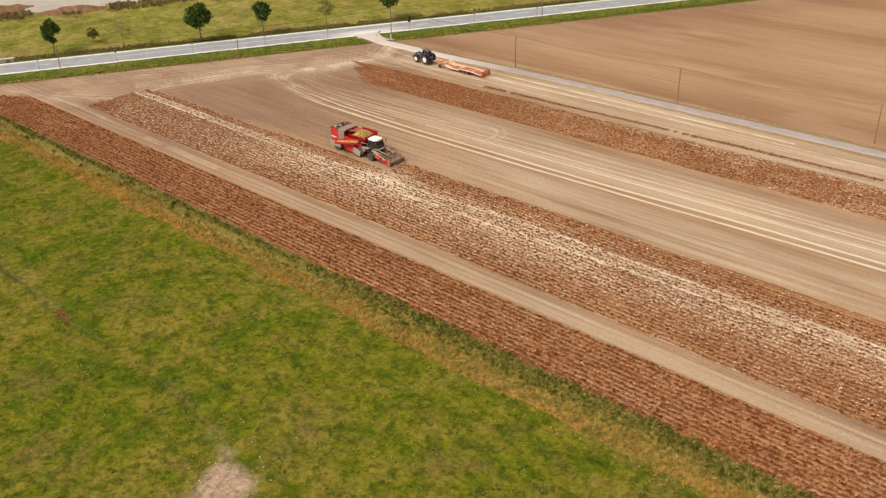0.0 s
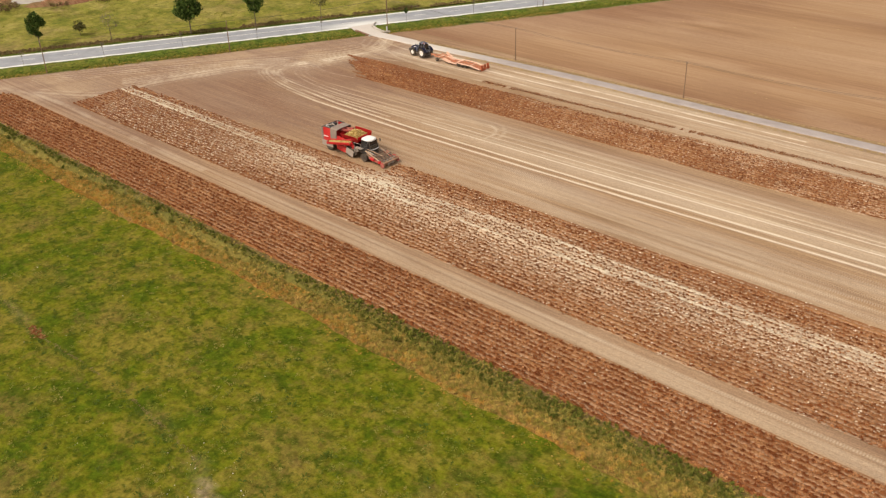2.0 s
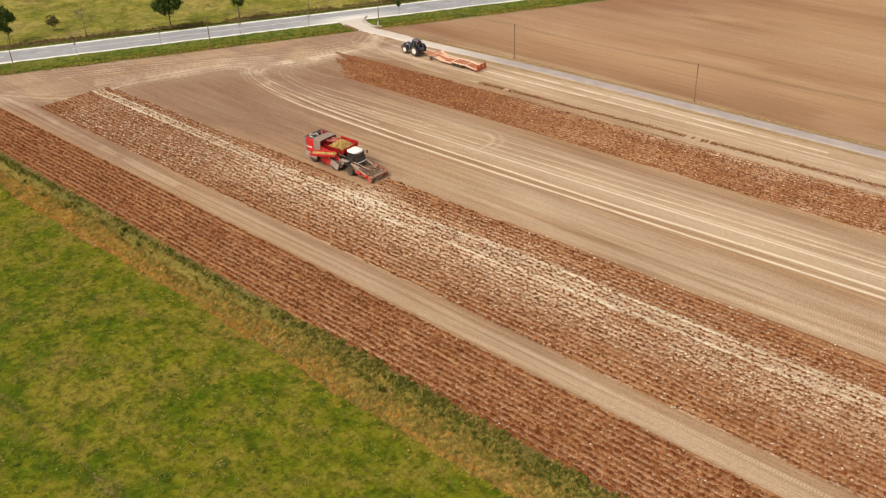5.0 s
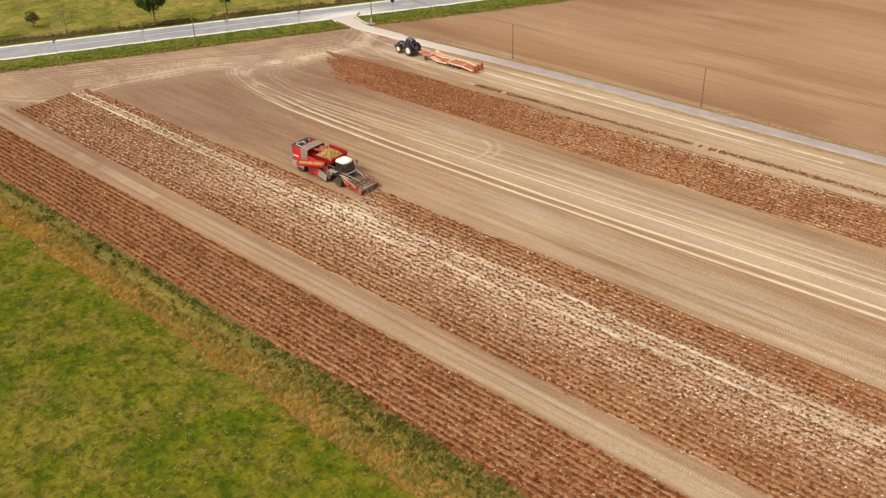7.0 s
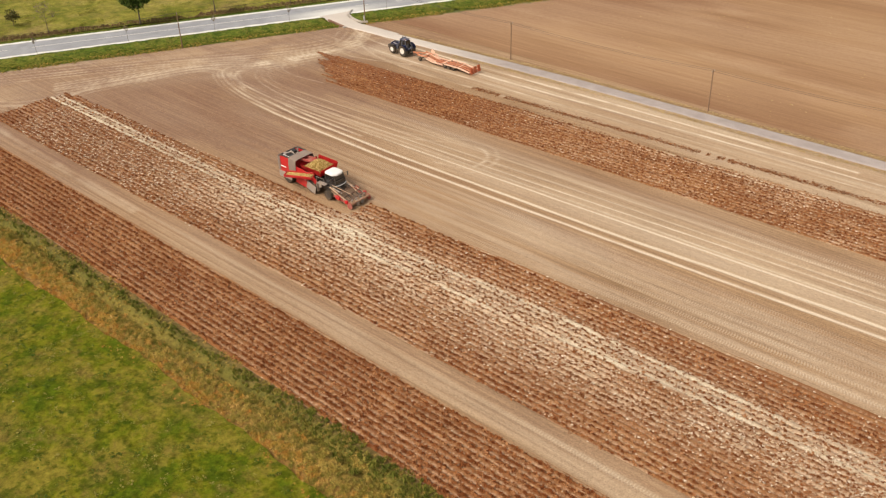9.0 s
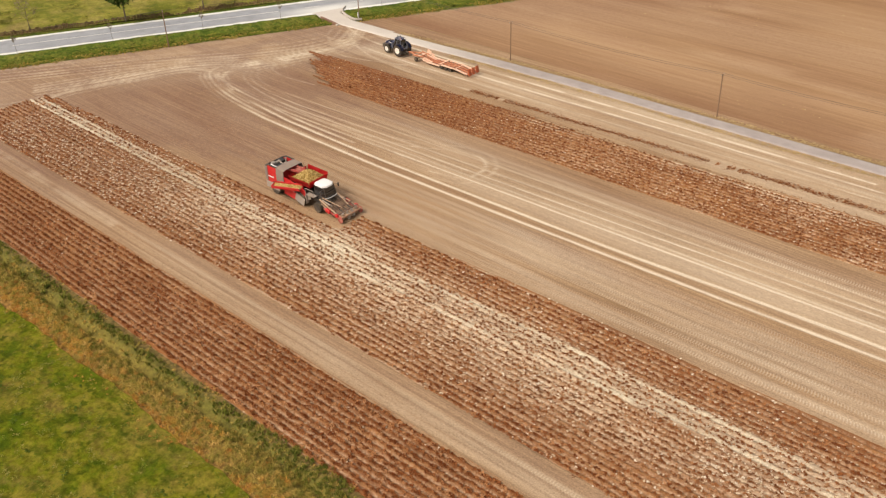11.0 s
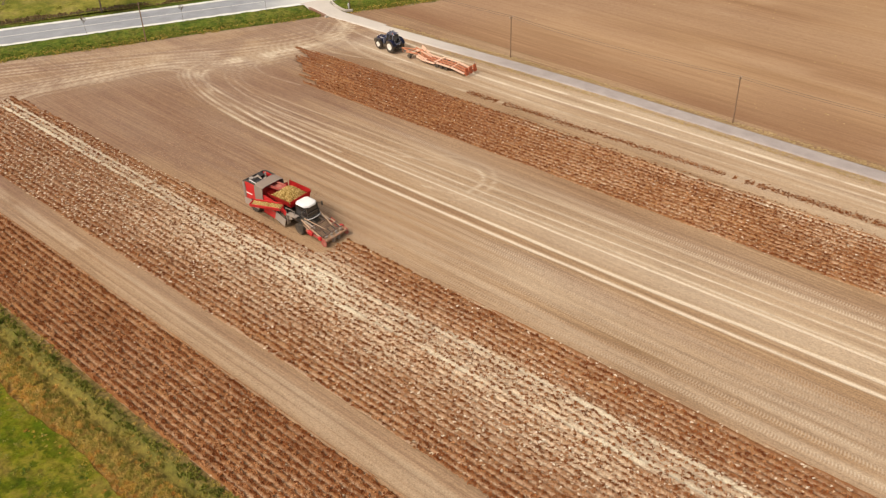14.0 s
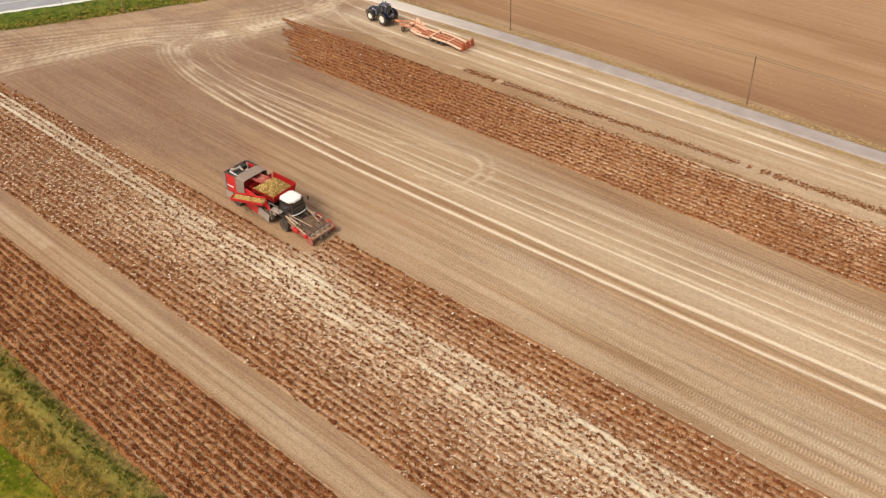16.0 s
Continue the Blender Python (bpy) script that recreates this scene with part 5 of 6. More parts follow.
boxes("head_wall", RUST, culvert, ((0, 0, 0.05), (5.6, 0.4, 0.9)), ((0, 0, 0.52), (5.8, 0.5, 0.12)), joined=True)
boxes("end_stone", CONCRETE, culvert, ((3.1, -0.1, 0.3), (0.5, 0.6, 0.6)), label="pale concrete end stone")
bm = bmesh.new()
lathe(bm, (0, -0.25, 0.2), (0, 1, 0), [(0.3, 0.0), (0.42, 0.0), (0.42, 0.3), (0.3, 0.3)], 16)
part("pipe", bm, RUST, culvert, "round pipe mouth")
parapet = thing("culvert_parapet", "low white concrete parapet beside the far road edge", "parapet", at=Matrix.Translation(road_point(-0.5, ROAD_WIDE + 1.4, 0.1)) @ pose(0, 0, 0, 0, 0, math.degrees(math.atan2(ROAD_WAY.y, ROAD_WAY.x))))
boxes("wall", CONCRETE, parapet, ((0, 0, 0.45), (6.0, 0.35, 0.9)))
boxes("coping", WHITE, parapet, ((0, 0, 0.95), (6.2, 0.5, 0.14)), label="white coping")
# dark blocks on the wall's face paint its shaded openings
boxes("dark_opening", RUST, parapet, ((-1.6, -0.25, 0.3), (1.2, 0.2, 0.6)), ((1.8, -0.25, 0.3), (1.0, 0.2, 0.6)))

# ---- trees ----
BARK = worn_paint("tree_bark", (0.14, 0.105, 0.075), 0.4, 0.95, dirt=(0.2, 0.17, 0.12))
LEAF = leafy_material("dark_summer_leaf", (0.035, 0.062, 0.012), (0.055, 0.098, 0.018), (0.08, 0.13, 0.025), (0.115, 0.165, 0.035), rough=0.6)
PALE_LEAF = leafy_material("thin_autumn_leaf", (0.10, 0.09, 0.03), (0.16, 0.13, 0.045), (0.12, 0.13, 0.04))
TWIG = leafy_material("dry_twig", (0.22, 0.17, 0.12), (0.30, 0.24, 0.17), (0.25, 0.21, 0.13))


def leaf_cloud(bm, rng, c, r, count, size):
    for _ in range(count):
        d = Vector((rng.gauss(0, 1), rng.gauss(0, 1), rng.gauss(0, 0.85)))
        d.normalize()
        p = Vector(c) + d * r * rng.uniform(0.35, 1.08)
        q = Euler((rng.random() * 6.3, rng.random() * 6.3, rng.random() * 6.3)).to_matrix()
        s = size * rng.uniform(0.6, 1.3)
        put(bm, [p + q @ Vector(v) for v in ((-s, 0, 0), (0, -0.55 * s, 0.1 * s), (s, 0, 0), (0, 0.55 * s, 0.1 * s))], [(0, 1, 2, 3)])


def tree(at, height, crown, trunk, seed, leaves, label, leaf_count=26, size=0.28, bare=False, group="roadside trees"):
    """Tapered trunk, limbs, and a crown of leaf clumps with gaps. crown: its width and height."""
    rng = random.Random(seed)
    t = thing("tree", label, "tree", group, at)
    base = height - crown[1]
    bm = bmesh.new()
    bend = Vector((rng.uniform(-0.15, 0.15), rng.uniform(-0.15, 0.15), 0))
    rod(bm, (0, 0, -0.3), Vector((0, 0, base * 0.6)) + bend, trunk, trunk * 0.75, 10)
    rod(bm, Vector((0, 0, base * 0.6)) + bend, Vector((0, 0, height * 0.82)) + bend * 1.5, trunk * 0.75, trunk * 0.15, 8)
    tips = []
    for k in range(11):
        a, u = k * 2.4 + rng.random(), rng.uniform(0.1, 0.85)
        z = base + crown[1] * u * 0.8
        reach = crown[0] * 0.5 * math.sin(math.pi * min(0.95, 0.25 + 0.65 * u)) * rng.uniform(0.6, 0.95)
        tip = Vector((reach * math.cos(a), reach * math.sin(a), z + crown[1] * 0.18)) + bend
        rod(bm, Vector((0, 0, max(base * 0.75, z - crown[1] * 0.12))) + bend, tip, trunk * 0.35, trunk * 0.08, 6)
        tips.append(tip)
        for _ in range(5 if bare else 2):
            rod(bm, tip.lerp(Vector((0, 0, z)), 0.35), tip + Vector((rng.uniform(-1, 1), rng.uniform(-1, 1), rng.uniform(0, 1))) * crown[0] * 0.14, trunk * 0.12, 0.01, 5)
    part("trunk", bm, BARK, t)
    bm = bmesh.new()
    clumps = [(tip, crown[0] * rng.uniform(0.13, 0.2)) for tip in tips]
    for k in range(24):
        a, v = rng.random() * 6.3, rng.uniform(-1, 1)
        w = math.sqrt(max(0.05, 1 - v * v)) * (1.0 if v < 0.2 else 0.9)
        r = rng.uniform(0.35, 0.8)
        clumps.append((Vector((0.5 * crown[0] * w * r * math.cos(a), 0.5 * crown[0] * w * r * math.sin(a), base + crown[1] * (0.5 + 0.43 * v))) + bend, crown[0] * rng.uniform(0.12, 0.2)))
    for c, r in clumps:
        leaf_cloud(bm, rng, c, r, leaf_count if bare else int(1.5 * leaf_count), size)
    part("crown", bm, leaves, t)
    return t


GREEN = "young roadside tree with dark green rounded crown"
def far_tree(s, d): return Matrix.Translation(road_point(s, d, 0.2))
tree(far_tree(11.3, 13.6), 7.9, (4.4, 5.4), 0.13, 11, LEAF, "slim roadside tree with narrow dark green crown", 36)
tree(far_tree(44.8, 11.2), 8.8, (6.7, 6.0), 0.2, 12, LEAF, "roadside tree with broad dark green rounded crown", 60, 0.32)
tree(far_tree(60.2, 12.4), 7.6, (4.9, 4.6), 0.14, 13, LEAF, GREEN, 38)
tree(far_tree(93.0, 12.6), 8.2, (5.4, 5.0), 0.15, 14, LEAF, GREEN, 42)
tree(far_tree(27.0, 12.2), 6.5, (4.8, 4.2), 0.1, 15, TWIG, "half-bare roadside tree with thin brown twigs", 4, 0.16, True)
tree(far_tree(76.3, 12.8), 6.4, (4.6, 3.8), 0.1, 16, PALE_LEAF, "small roadside tree with thin olive-brown leaves", 12, 0.18, True)
tree(far_tree(20.0, 20.0), 3.6, (3.0, 2.6), 0.08, 17, PALE_LEAF, "small bushy tree with thin green-brown leaves in the pasture", 10, 0.2)
for k, s in enumerate((8.6, 25.2, 42.0, 58.5, 73.5, 94.0, 111.0, 128.0)):
    full = s in (94.0,)
    tree(Matrix.Translation(road_point(s, -0.9, 0.15)), 3.9, (1.1, 1.5), 0.035, 30 + k, LEAF if full else TWIG, "staked sapling with small green crown" if full else "thin nearly bare sapling in the verge", 9 if full else 1, 0.14, not full, "verge saplings")


# ---- vegetation and loose cover ----
def leafy_heap(rng, blades, radius, height, width, droop=0.6):
    """Leaves that spread from one common foot: verts and triangles."""
    verts, tris = [np.zeros(3)], []
    for k in range(blades):
        a = (k + rng.random()) * 2 * np.pi / blades
        d = np.array([np.cos(a), np.sin(a), 0])
        side = np.array([-np.sin(a), np.cos(a), 0]) * width * (0.6 + 0.8 * rng.random())
        r, h = radius * (0.4 + 0.6 * rng.random()), height * (0.4 + 0.6 * rng.random())
        mid = d * r * 0.55 + np.array([0, 0, h])
        n = len(verts)
        verts += [mid + side, mid - side, d * r + np.array([0, 0, h * (1 - droop * rng.random())])]
        tris += [(0, n, n + 1), (n + 1, n, n + 2)]
    return np.array(verts), np.array(tris)


def clump_template(rng, blades, radius, height, width, droop=0.6):
    """Blades that rise from near one foot and bend outwards: verts and quads."""
    verts, faces = [], []
    for _ in range(blades):
        a = rng.random() * 2 * np.pi
        d = np.array([np.cos(a), np.sin(a), 0])
        side = np.array([-np.sin(a), np.cos(a), 0]) * width * (0.6 + 0.8 * rng.random())
        foot = d * radius * 0.35 * rng.random()
        r, h = radius * (0.4 + 0.6 * rng.random()), height * (0.45 + 0.55 * rng.random())
        mid = foot + d * r * 0.55 + np.array([0, 0, h])
        tip = foot + d * r + np.array([0, 0, h * (1 - droop * rng.random())])
        n = len(verts)
        verts += [foot - side * 0.3, foot + side * 0.3, mid + side, mid - side, tip]
        faces += [(n, n + 1, n + 2, n + 3), (n + 3, n + 2, n + 4, n + 4)]
    tris = []
    for f in faces:
        tris.append((f[0], f[1], f[2]))
        if f[2] != f[3]:
            tris.append((f[0], f[2], f[3]))
    return np.array(verts), np.array(tris)


def scatter(name, label, material, templates, x, y, z, scale, category="plants", seed=5, squash=1.0):
    """One mesh of many small clumps at the given places."""
    rng = np.random.default_rng(seed)
    pick = rng.integers(0, len(templates), len(x))
    turn = rng.random(len(x)) * 2 * np.pi
    allv, allf, base = [], [], 0
    for k, (tv, tf) in enumerate(templates):
        sel = np.where(pick == k)[0]
        c, s = np.cos(turn[sel])[:, None], np.sin(turn[sel])[:, None]
        sc = scale[sel][:, None]
        vx = (tv[:, 0] * c - tv[:, 1] * s) * sc + x[sel][:, None]
        vy = (tv[:, 0] * s + tv[:, 1] * c) * sc * squash + y[sel][:, None]
        vz = tv[:, 2] * sc + z[sel][:, None]
        allv.append(np.stack([vx, vy, vz], -1).reshape(-1, 3))
        allf.append((tf[None] + (np.arange(len(sel)) * len(tv))[:, None, None] + base).reshape(-1, 3))
        base += len(sel) * len(tv)
    me = mesh_of(name, np.concatenate(allv), np.concatenate(allf))
    me.materials.append(material)
    return tagged(new(name, me), label, category, kind="stuff")


HAULM = leafy_material("withered_haulm", (0.17, 0.049, 0.015), (0.203, 0.061, 0.019), (0.236, 0.077, 0.025), (0.285, 0.102, 0.035), (0.35, 0.143, 0.055), (0.46, 0.23, 0.106))
DUSTY_HAULM = leafy_material("dusty_haulm", (0.19, 0.061, 0.019), (0.225, 0.077, 0.025), (0.265, 0.097, 0.034), (0.32, 0.135, 0.054), (0.42, 0.215, 0.103))
WEED = leafy_material("ditch_weed", (0.085, 0.105, 0.017), (0.125, 0.142, 0.023), (0.19, 0.188, 0.034), (0.29, 0.245, 0.055), (0.155, 0.162, 0.026), (0.10, 0.118, 0.019))
OCHRE = leafy_material("withered_grass", (0.48, 0.21, 0.045), (0.60, 0.32, 0.07), (0.55, 0.34, 0.065), (0.36, 0.25, 0.045), (0.55, 0.26, 0.055), (0.68, 0.43, 0.13))
BLADE = leafy_material("meadow_tuft", (0.085, 0.125, 0.014), (0.125, 0.155, 0.018), (0.165, 0.18, 0.022), (0.23, 0.21, 0.034))
BANK = leafy_material("bank_grass", (0.22, 0.19, 0.034), (0.34, 0.27, 0.052), (0.52, 0.38, 0.10), (0.52, 0.32, 0.085), (0.30, 0.235, 0.045), (0.14, 0.145, 0.024), (0.45, 0.34, 0.09))
DRYEDGE = leafy_material("dry_edge_grass", (0.46, 0.32, 0.15), (0.40, 0.27, 0.115), (0.54, 0.40, 0.21))
PASTURE = leafy_material("pasture_tuft", (0.15, 0.165, 0.02), (0.22, 0.22, 0.03), (0.30, 0.27, 0.05))
SCRUB = leafy_material("brown_reed", (0.17, 0.10, 0.055), (0.24, 0.15, 0.08), (0.30, 0.21, 0.10), (0.17, 0.16, 0.045))
tr = np.random.default_rng(21)
HAULM_T = [leafy_heap(tr, 9, 0.30, 0.19, 0.062, 0.85) for _ in range(8)]
WEED_T = [clump_template(tr, 9, 0.5, 0.75, 0.12, 0.7) for _ in range(5)]
MOUND_T = [clump_template(tr, 9, 0.5, 0.16, 0.05, 0.9) for _ in range(5)]
TUFT_T = [clump_template(tr, 6, 0.5, 0.12, 0.09, 0.7) for _ in range(5)]


def rows_of_plants(name, label, span, low, high, keep, gap, density, height, seed, material=HAULM, spread=0.1, size=1.0):
    rng = np.random.default_rng(seed)
    xs, ys = [], []
    x = np.arange(span[0], span[1], gap)
    count = int(round((high(-90.0) - low(-90.0)) / ROW))
    for k in range(count):
        xx = x + rng.uniform(-0.5, 0.5, len(x)) * gap
        yy = low(xx) + (k + 0.5) * ROW + rng.normal(0, spread, len(x))
        sel = (yy < high(xx)) & (rng.random(len(x)) < density(xx, yy) * (0.45 + 1.0 * field_noise(xx, yy * 3, 1.3)))
        xs.append(xx[sel])
        ys.append(yy[sel])
    x, y = np.concatenate(xs), np.concatenate(ys)
    k = keep(x, y)
    x, y = x[k], y[k]
    z = height(x, y) - 0.05
    return scatter(name, label, material, HAULM_T, x, y, z, size * rng.uniform(0.6, 1.4, len(x)), "plants", seed, 0.85)


rows_of_plants("withered_potato_plants", "dense rows of withered red-brown potato haulm beside a ditch", LEFT_X, left_low, left_high, left_keep, 0.15, lambda x, y: 0.95 + 0 * x, ridge_height(left_low, 0.2), 51, HAULM, 0.11, 0.98)
def dusted(x, y): return (y > 87.6 + 2.5 * field_noise(x, y, 6.0)) & (y < 101.2 + 0.02 * (x + 60)) & (x > -135 - 25 * field_noise(x, y, 9.0))


rows_of_plants("withered_potato_plants", "rows of dusty red-brown potato haulm on pale ridges", MID_X, mid_low, mid_high, lambda x, y: mid_keep(x, y) & dusted(x, y), 0.19,
               lambda x, y: 1.0 - 0.5 * step(dust_band(x, y), 0.3, 0.8), ridge_height(mid_low, 0.14), 52, DUSTY_HAULM, 0.17, 0.84)
rows_of_plants("withered_potato_plants", "rows of withered red-brown potato haulm beside the harvested strip", MID_X, mid_low, mid_high, lambda x, y: mid_keep(x, y) & ~dusted(x, y), 0.24,
               lambda x, y: 1.0 - 0.5 * step(dust_band(x, y), 0.3, 0.8), ridge_height(mid_low, 0.14), 54, HAULM, 0.12, 0.95)
rows_of_plants("withered_potato_plants", "rows of withered brown potato haulm beside the farm track", RIGHT_X, right_low, right_high, right_keep, 0.17, lambda x, y: 0.9 - 0.6 * step(-x, 134, 148), ridge_height(right_low, 0.2), 53, HAULM, 0.10, 0.82)


LITTER = leafy_material("bleached_leaf", (0.54, 0.39, 0.25), (0.64, 0.51, 0.35), (0.77, 0.67, 0.52))
LITTER_T = [leafy_heap(tr, 3, 0.2, 0.05, 0.085, 0.6) for _ in range(5)]


def leaf_litter(label, n, xr, low, high, keep, density, height, seed, size=1.0):
    """Bleached leaves blown about between the rows."""
    rng = np.random.default_rng(seed)
    x, v = rng.uniform(*xr, n), rng.random(n)
    y = low(x) + (high(x) - low(x)) * v
    k = keep(x, y) & (rng.random(n) < density(x, y))
    x, y = x[k], y[k]
    scatter("leaf_litter", label, LITTER, LITTER_T, x, y, height(x, y) + 0.07, size * rng.uniform(0.6, 1.7, len(x)), "plants", seed)


leaf_litter("bleached cream leaves strewn over the middle rows", 20000, (-170, 10), mid_low, mid_high, mid_keep,
            lambda x, y: 0.12 + 0.5 * step(-x, 118, 135) + 0.75 * np.exp(-((y - 95.0 - 0.03 * (x + 90)) / 4.6) ** 2) * (1.3 - 0.3 * step(x, -140, -110)) * step(fractal(x * 0.6, y, 5.0), 0.2, 0.6), ridge_height(mid_low, 0.14), 56, 0.75)
leaf_litter("few bleached leaves between the rows beside the ditch", 1300, (-190, 10), left_low, left_high, left_keep, lambda x, y: 0.08 + 0.5 * step(fractal(x * 0.4, y, 4.0), 0.42, 0.66), ridge_height(left_low, 0.2), 58, 0.6)
leaf_litter("few bleached leaves between the rows beside the track", 4000, (-150, 10), right_low, right_high, right_keep,
            lambda x, y: 0.1 + 0.4 * step(x, -120, -70), ridge_height(right_low, 0.2), 57, 0.7)


def band(name, label, material, templates, n, xr, yr, seed, scale, height, category="plants", keep=None, z0=0.0):
    rng = np.random.default_rng(seed)
    x, y = rng.uniform(*xr, n), rng.uniform(*yr, n)
    k = keep(x, y) if keep else np.full(n, True)
    x, y = x[k], y[k]
    return scatter(name, label, material, templates, x, y, height(x, y) + z0, rng.uniform(*scale, len(x)), category, seed)


def stray_row(name, label, n, xr, y_at, half, seed, material=HAULM):
    rng = np.random.default_rng(seed)
    x = rng.uniform(*xr, n)
    y = y_at(x) + rng.normal(0, half, n)
    k = fractal(x, 0 * x + seed, 6.0) > 0.38
    x, y = x[k], y[k]
    scatter(name, label, material, HAULM_T, x, y, soil_height(x, y), rng.uniform(0.22, 0.6, len(x)), "plants", seed)


stray_row("missed_haulm_row", "straggling row of dark withered haulm left on bare soil", 9500, (-122, 60), lambda x: 145.3 + 0.045 * (x + 105), 0.34, 62)

stray_row("missed_haulm_row", "thin line of withered haulm along the strip's edge", 900, (-140, 60), lambda x: right_high(x) + 0.35, 0.2, 63)

EDGE_T = [leafy_heap(tr, 10, 0.4, 0.07, 0.03, 0.9) for _ in range(5)]
TUSSOCK_T = [leafy_heap(tr, 22, 0.40, 0.34, 0.017, 0.85) for _ in range(8)]
RANK_T = [leafy_heap(tr, 18, 0.46, 0.6, 0.038, 0.6) for _ in range(8)]


def drift(x):
    """How the belts of the bank wander along it."""
    return 0.9 * (fractal(x, 0 * x, 14.0) - 0.5) + 0.5 * np.sin(0.13 * x)


band("ditch_weeds", "rank dark green weeds along the ditch", WEED, RANK_T, 12500, (-225, 60), (68.4, 72.6), 71, (0.3, 0.85), ditch_height,
     keep=lambda x, y: (np.abs(y - 71.0 - 0.5 * drift(x)) < 0.9 * fractal(x, y + 40, 3.0) + 0.7 * step(x, -95, -75)) & (fractal(x, y, 1.8) > 0.35))
band("withered_bank_grass", "tall withered ochre grass on the ditch bank", OCHRE, TUSSOCK_T, 14500, (-225, 60), (64.2, 68.6), 72, (0.5, 1.3), ditch_height,
     keep=lambda x, y: (fractal(x, y, 3.4) > 0.42 + 0.1 * step(x, -95, -75)) & (y > 65.5 + 1.6 * (fractal(x + 77, 0 * y, 3.0) - 0.5)) & (y < 67.0 + drift(x) + 1.6 * step(-x, 95, 130) + 1.2 * (fractal(x + 9, y, 4.0) - 0.5)))
band("withered_bank_grass", "sparse withered grass straggling into the meadow edge", OCHRE, TUSSOCK_T, 700, (-225, 60), (63.8, 65.4), 76, (0.25, 0.7), lambda x, y: 0.0 * x, keep=lambda x, y: fractal(x, y, 3.0) > 0.45)
band("bank_green_grass", "yellow-green grass tussocks between ochre grass and ditch", BANK, TUSSOCK_T, 19000, (-225, 60), (65.0, 70.8), 77, (0.5, 1.3), ditch_height,
     keep=lambda x, y: (fractal(x + 5, y, 3.0) > 0.34) & (np.abs(y - 67.8 - drift(x)) < 0.6 + 1.9 * fractal(x, y - 20, 4.0) + 0.9 * step(x, -95, -75)))
band("bank_green_grass", "low olive grass along the crop edge of the ditch", BANK, TUSSOCK_T, 4500, (-225, 60), (69.8, 72.5), 74, (0.4, 0.9), ditch_height, keep=lambda x, y: fractal(x, y, 3.0) > 0.45 - 0.15 * step(x, -95, -75))
band("bank_shrubs", "dark olive shrubs standing in the ditch", WEED, RANK_T, 600, (-225, 60), (68.4, 71.4), 78, (0.9, 1.6), ditch_height, keep=lambda x, y: fractal(x, y, 2.2) > 0.56)


band("bank_tussocks", "big straw-yellow tussocks standing out of the bank grass", OCHRE, TUSSOCK_T, 1500, (-225, 60), (65.0, 69.4), 91, (0.9, 1.5), ditch_height, keep=lambda x, y: fractal(x, y + 11, 2.4) > 0.50)
band("bank_tussocks", "big yellow-green tussocks standing out of the bank grass", BANK, TUSSOCK_T, 1700, (-225, 60), (66.6, 70.6), 92, (0.9, 1.6), ditch_height, keep=lambda x, y: fractal(x + 21, y, 2.4) > 0.50)


def meadow_height(x, y):
    return 0.18 * fractal(x, y, 9.0) + 0.15 * fractal(x, y, 1.8, 2) - 0.12


band("meadow_tufts", "uneven tufts of green and yellowing meadow grass", BLADE, MOUND_T, 14000, (-190, 15), (-5, 65.5), 73, (0.3, 0.95), meadow_height,
     keep=lambda x, y: (fractal(x, y, 2.6) > 0.47) & (bare_corner(x, y) < 0.0))


STRAW = leafy_material("meadow_straw", (0.25, 0.22, 0.05), (0.20, 0.195, 0.036), (0.30, 0.245, 0.075), (0.17, 0.185, 0.03))
DARK_TUFT = leafy_material("dark_meadow_tuft", (0.055, 0.092, 0.012), (0.075, 0.112, 0.014), (0.10, 0.13, 0.016))
band("meadow_straw_tufts", "pale yellow-green grass heads among the meadow grass", STRAW, MOUND_T, 8000, (-190, 15), (-5, 65.5), 79, (0.3, 0.9), meadow_height,
     keep=lambda x, y: (fractal(x + 60, y, 3.4) > 0.52) & (bare_corner(x, y) < 0.0))
band("meadow_dark_tufts", "dark green rank tufts dotted over the meadow", DARK_TUFT, MOUND_T, 7500, (-190, 15), (-5, 65.5), 80, (0.5, 1.3), meadow_height,
     keep=lambda x, y: (fractal(x, y + 70, 1.5) > 0.60) & (bare_corner(x, y) < 0.4))
STONE = worn_paint("pale_field_stone", (0.62, 0.58, 0.50), 0.4, 0.9)
STONE_T = [(np.array([(1, 0, 0), (-1, 0.1, 0), (0.1, 0.8, 0), (0, -0.9, 0.1), (0.1, 0, 0.7), (0, 0.1, -0.4)]) * (0.16 + 0.05 * k), np.array([(0, 2, 4), (2, 1, 4), (1, 3, 4), (3, 0, 4), (2, 0, 5), (1, 2, 5), (3, 1, 5), (0, 3, 5)])) for k in range(3)]
band("field_stones", "pale stones strewn round the trodden patch of earth", STONE, STONE_T, 420, (-76, -58), (28, 46), 89, (0.12, 0.42), lambda x, y: meadow_height(x, y) + 0.05, "stones",
     keep=lambda x, y: (np.abs(gravel_corner(x, y) + 0.4) < 2.0) & (fractal(x, y, 2.0) > 0.45))


def beside_trail(name, label, material, templates, n, xr, offset, half, seed, scale):
    rng = np.random.default_rng(seed)
    x = rng.uniform(*xr, n)
    y = np.interp(x, [p[0] for p in TRAIL], [p[1] for p in TRAIL]) + offset + rng.normal(0, half, n)
    k = fractal(x, y, 3.0) > 0.4
    x, y = x[k], y[k]
    scatter(name, label, material, templates, x, y, meadow_height(x, y), rng.uniform(*scale, len(x)), "plants", seed)


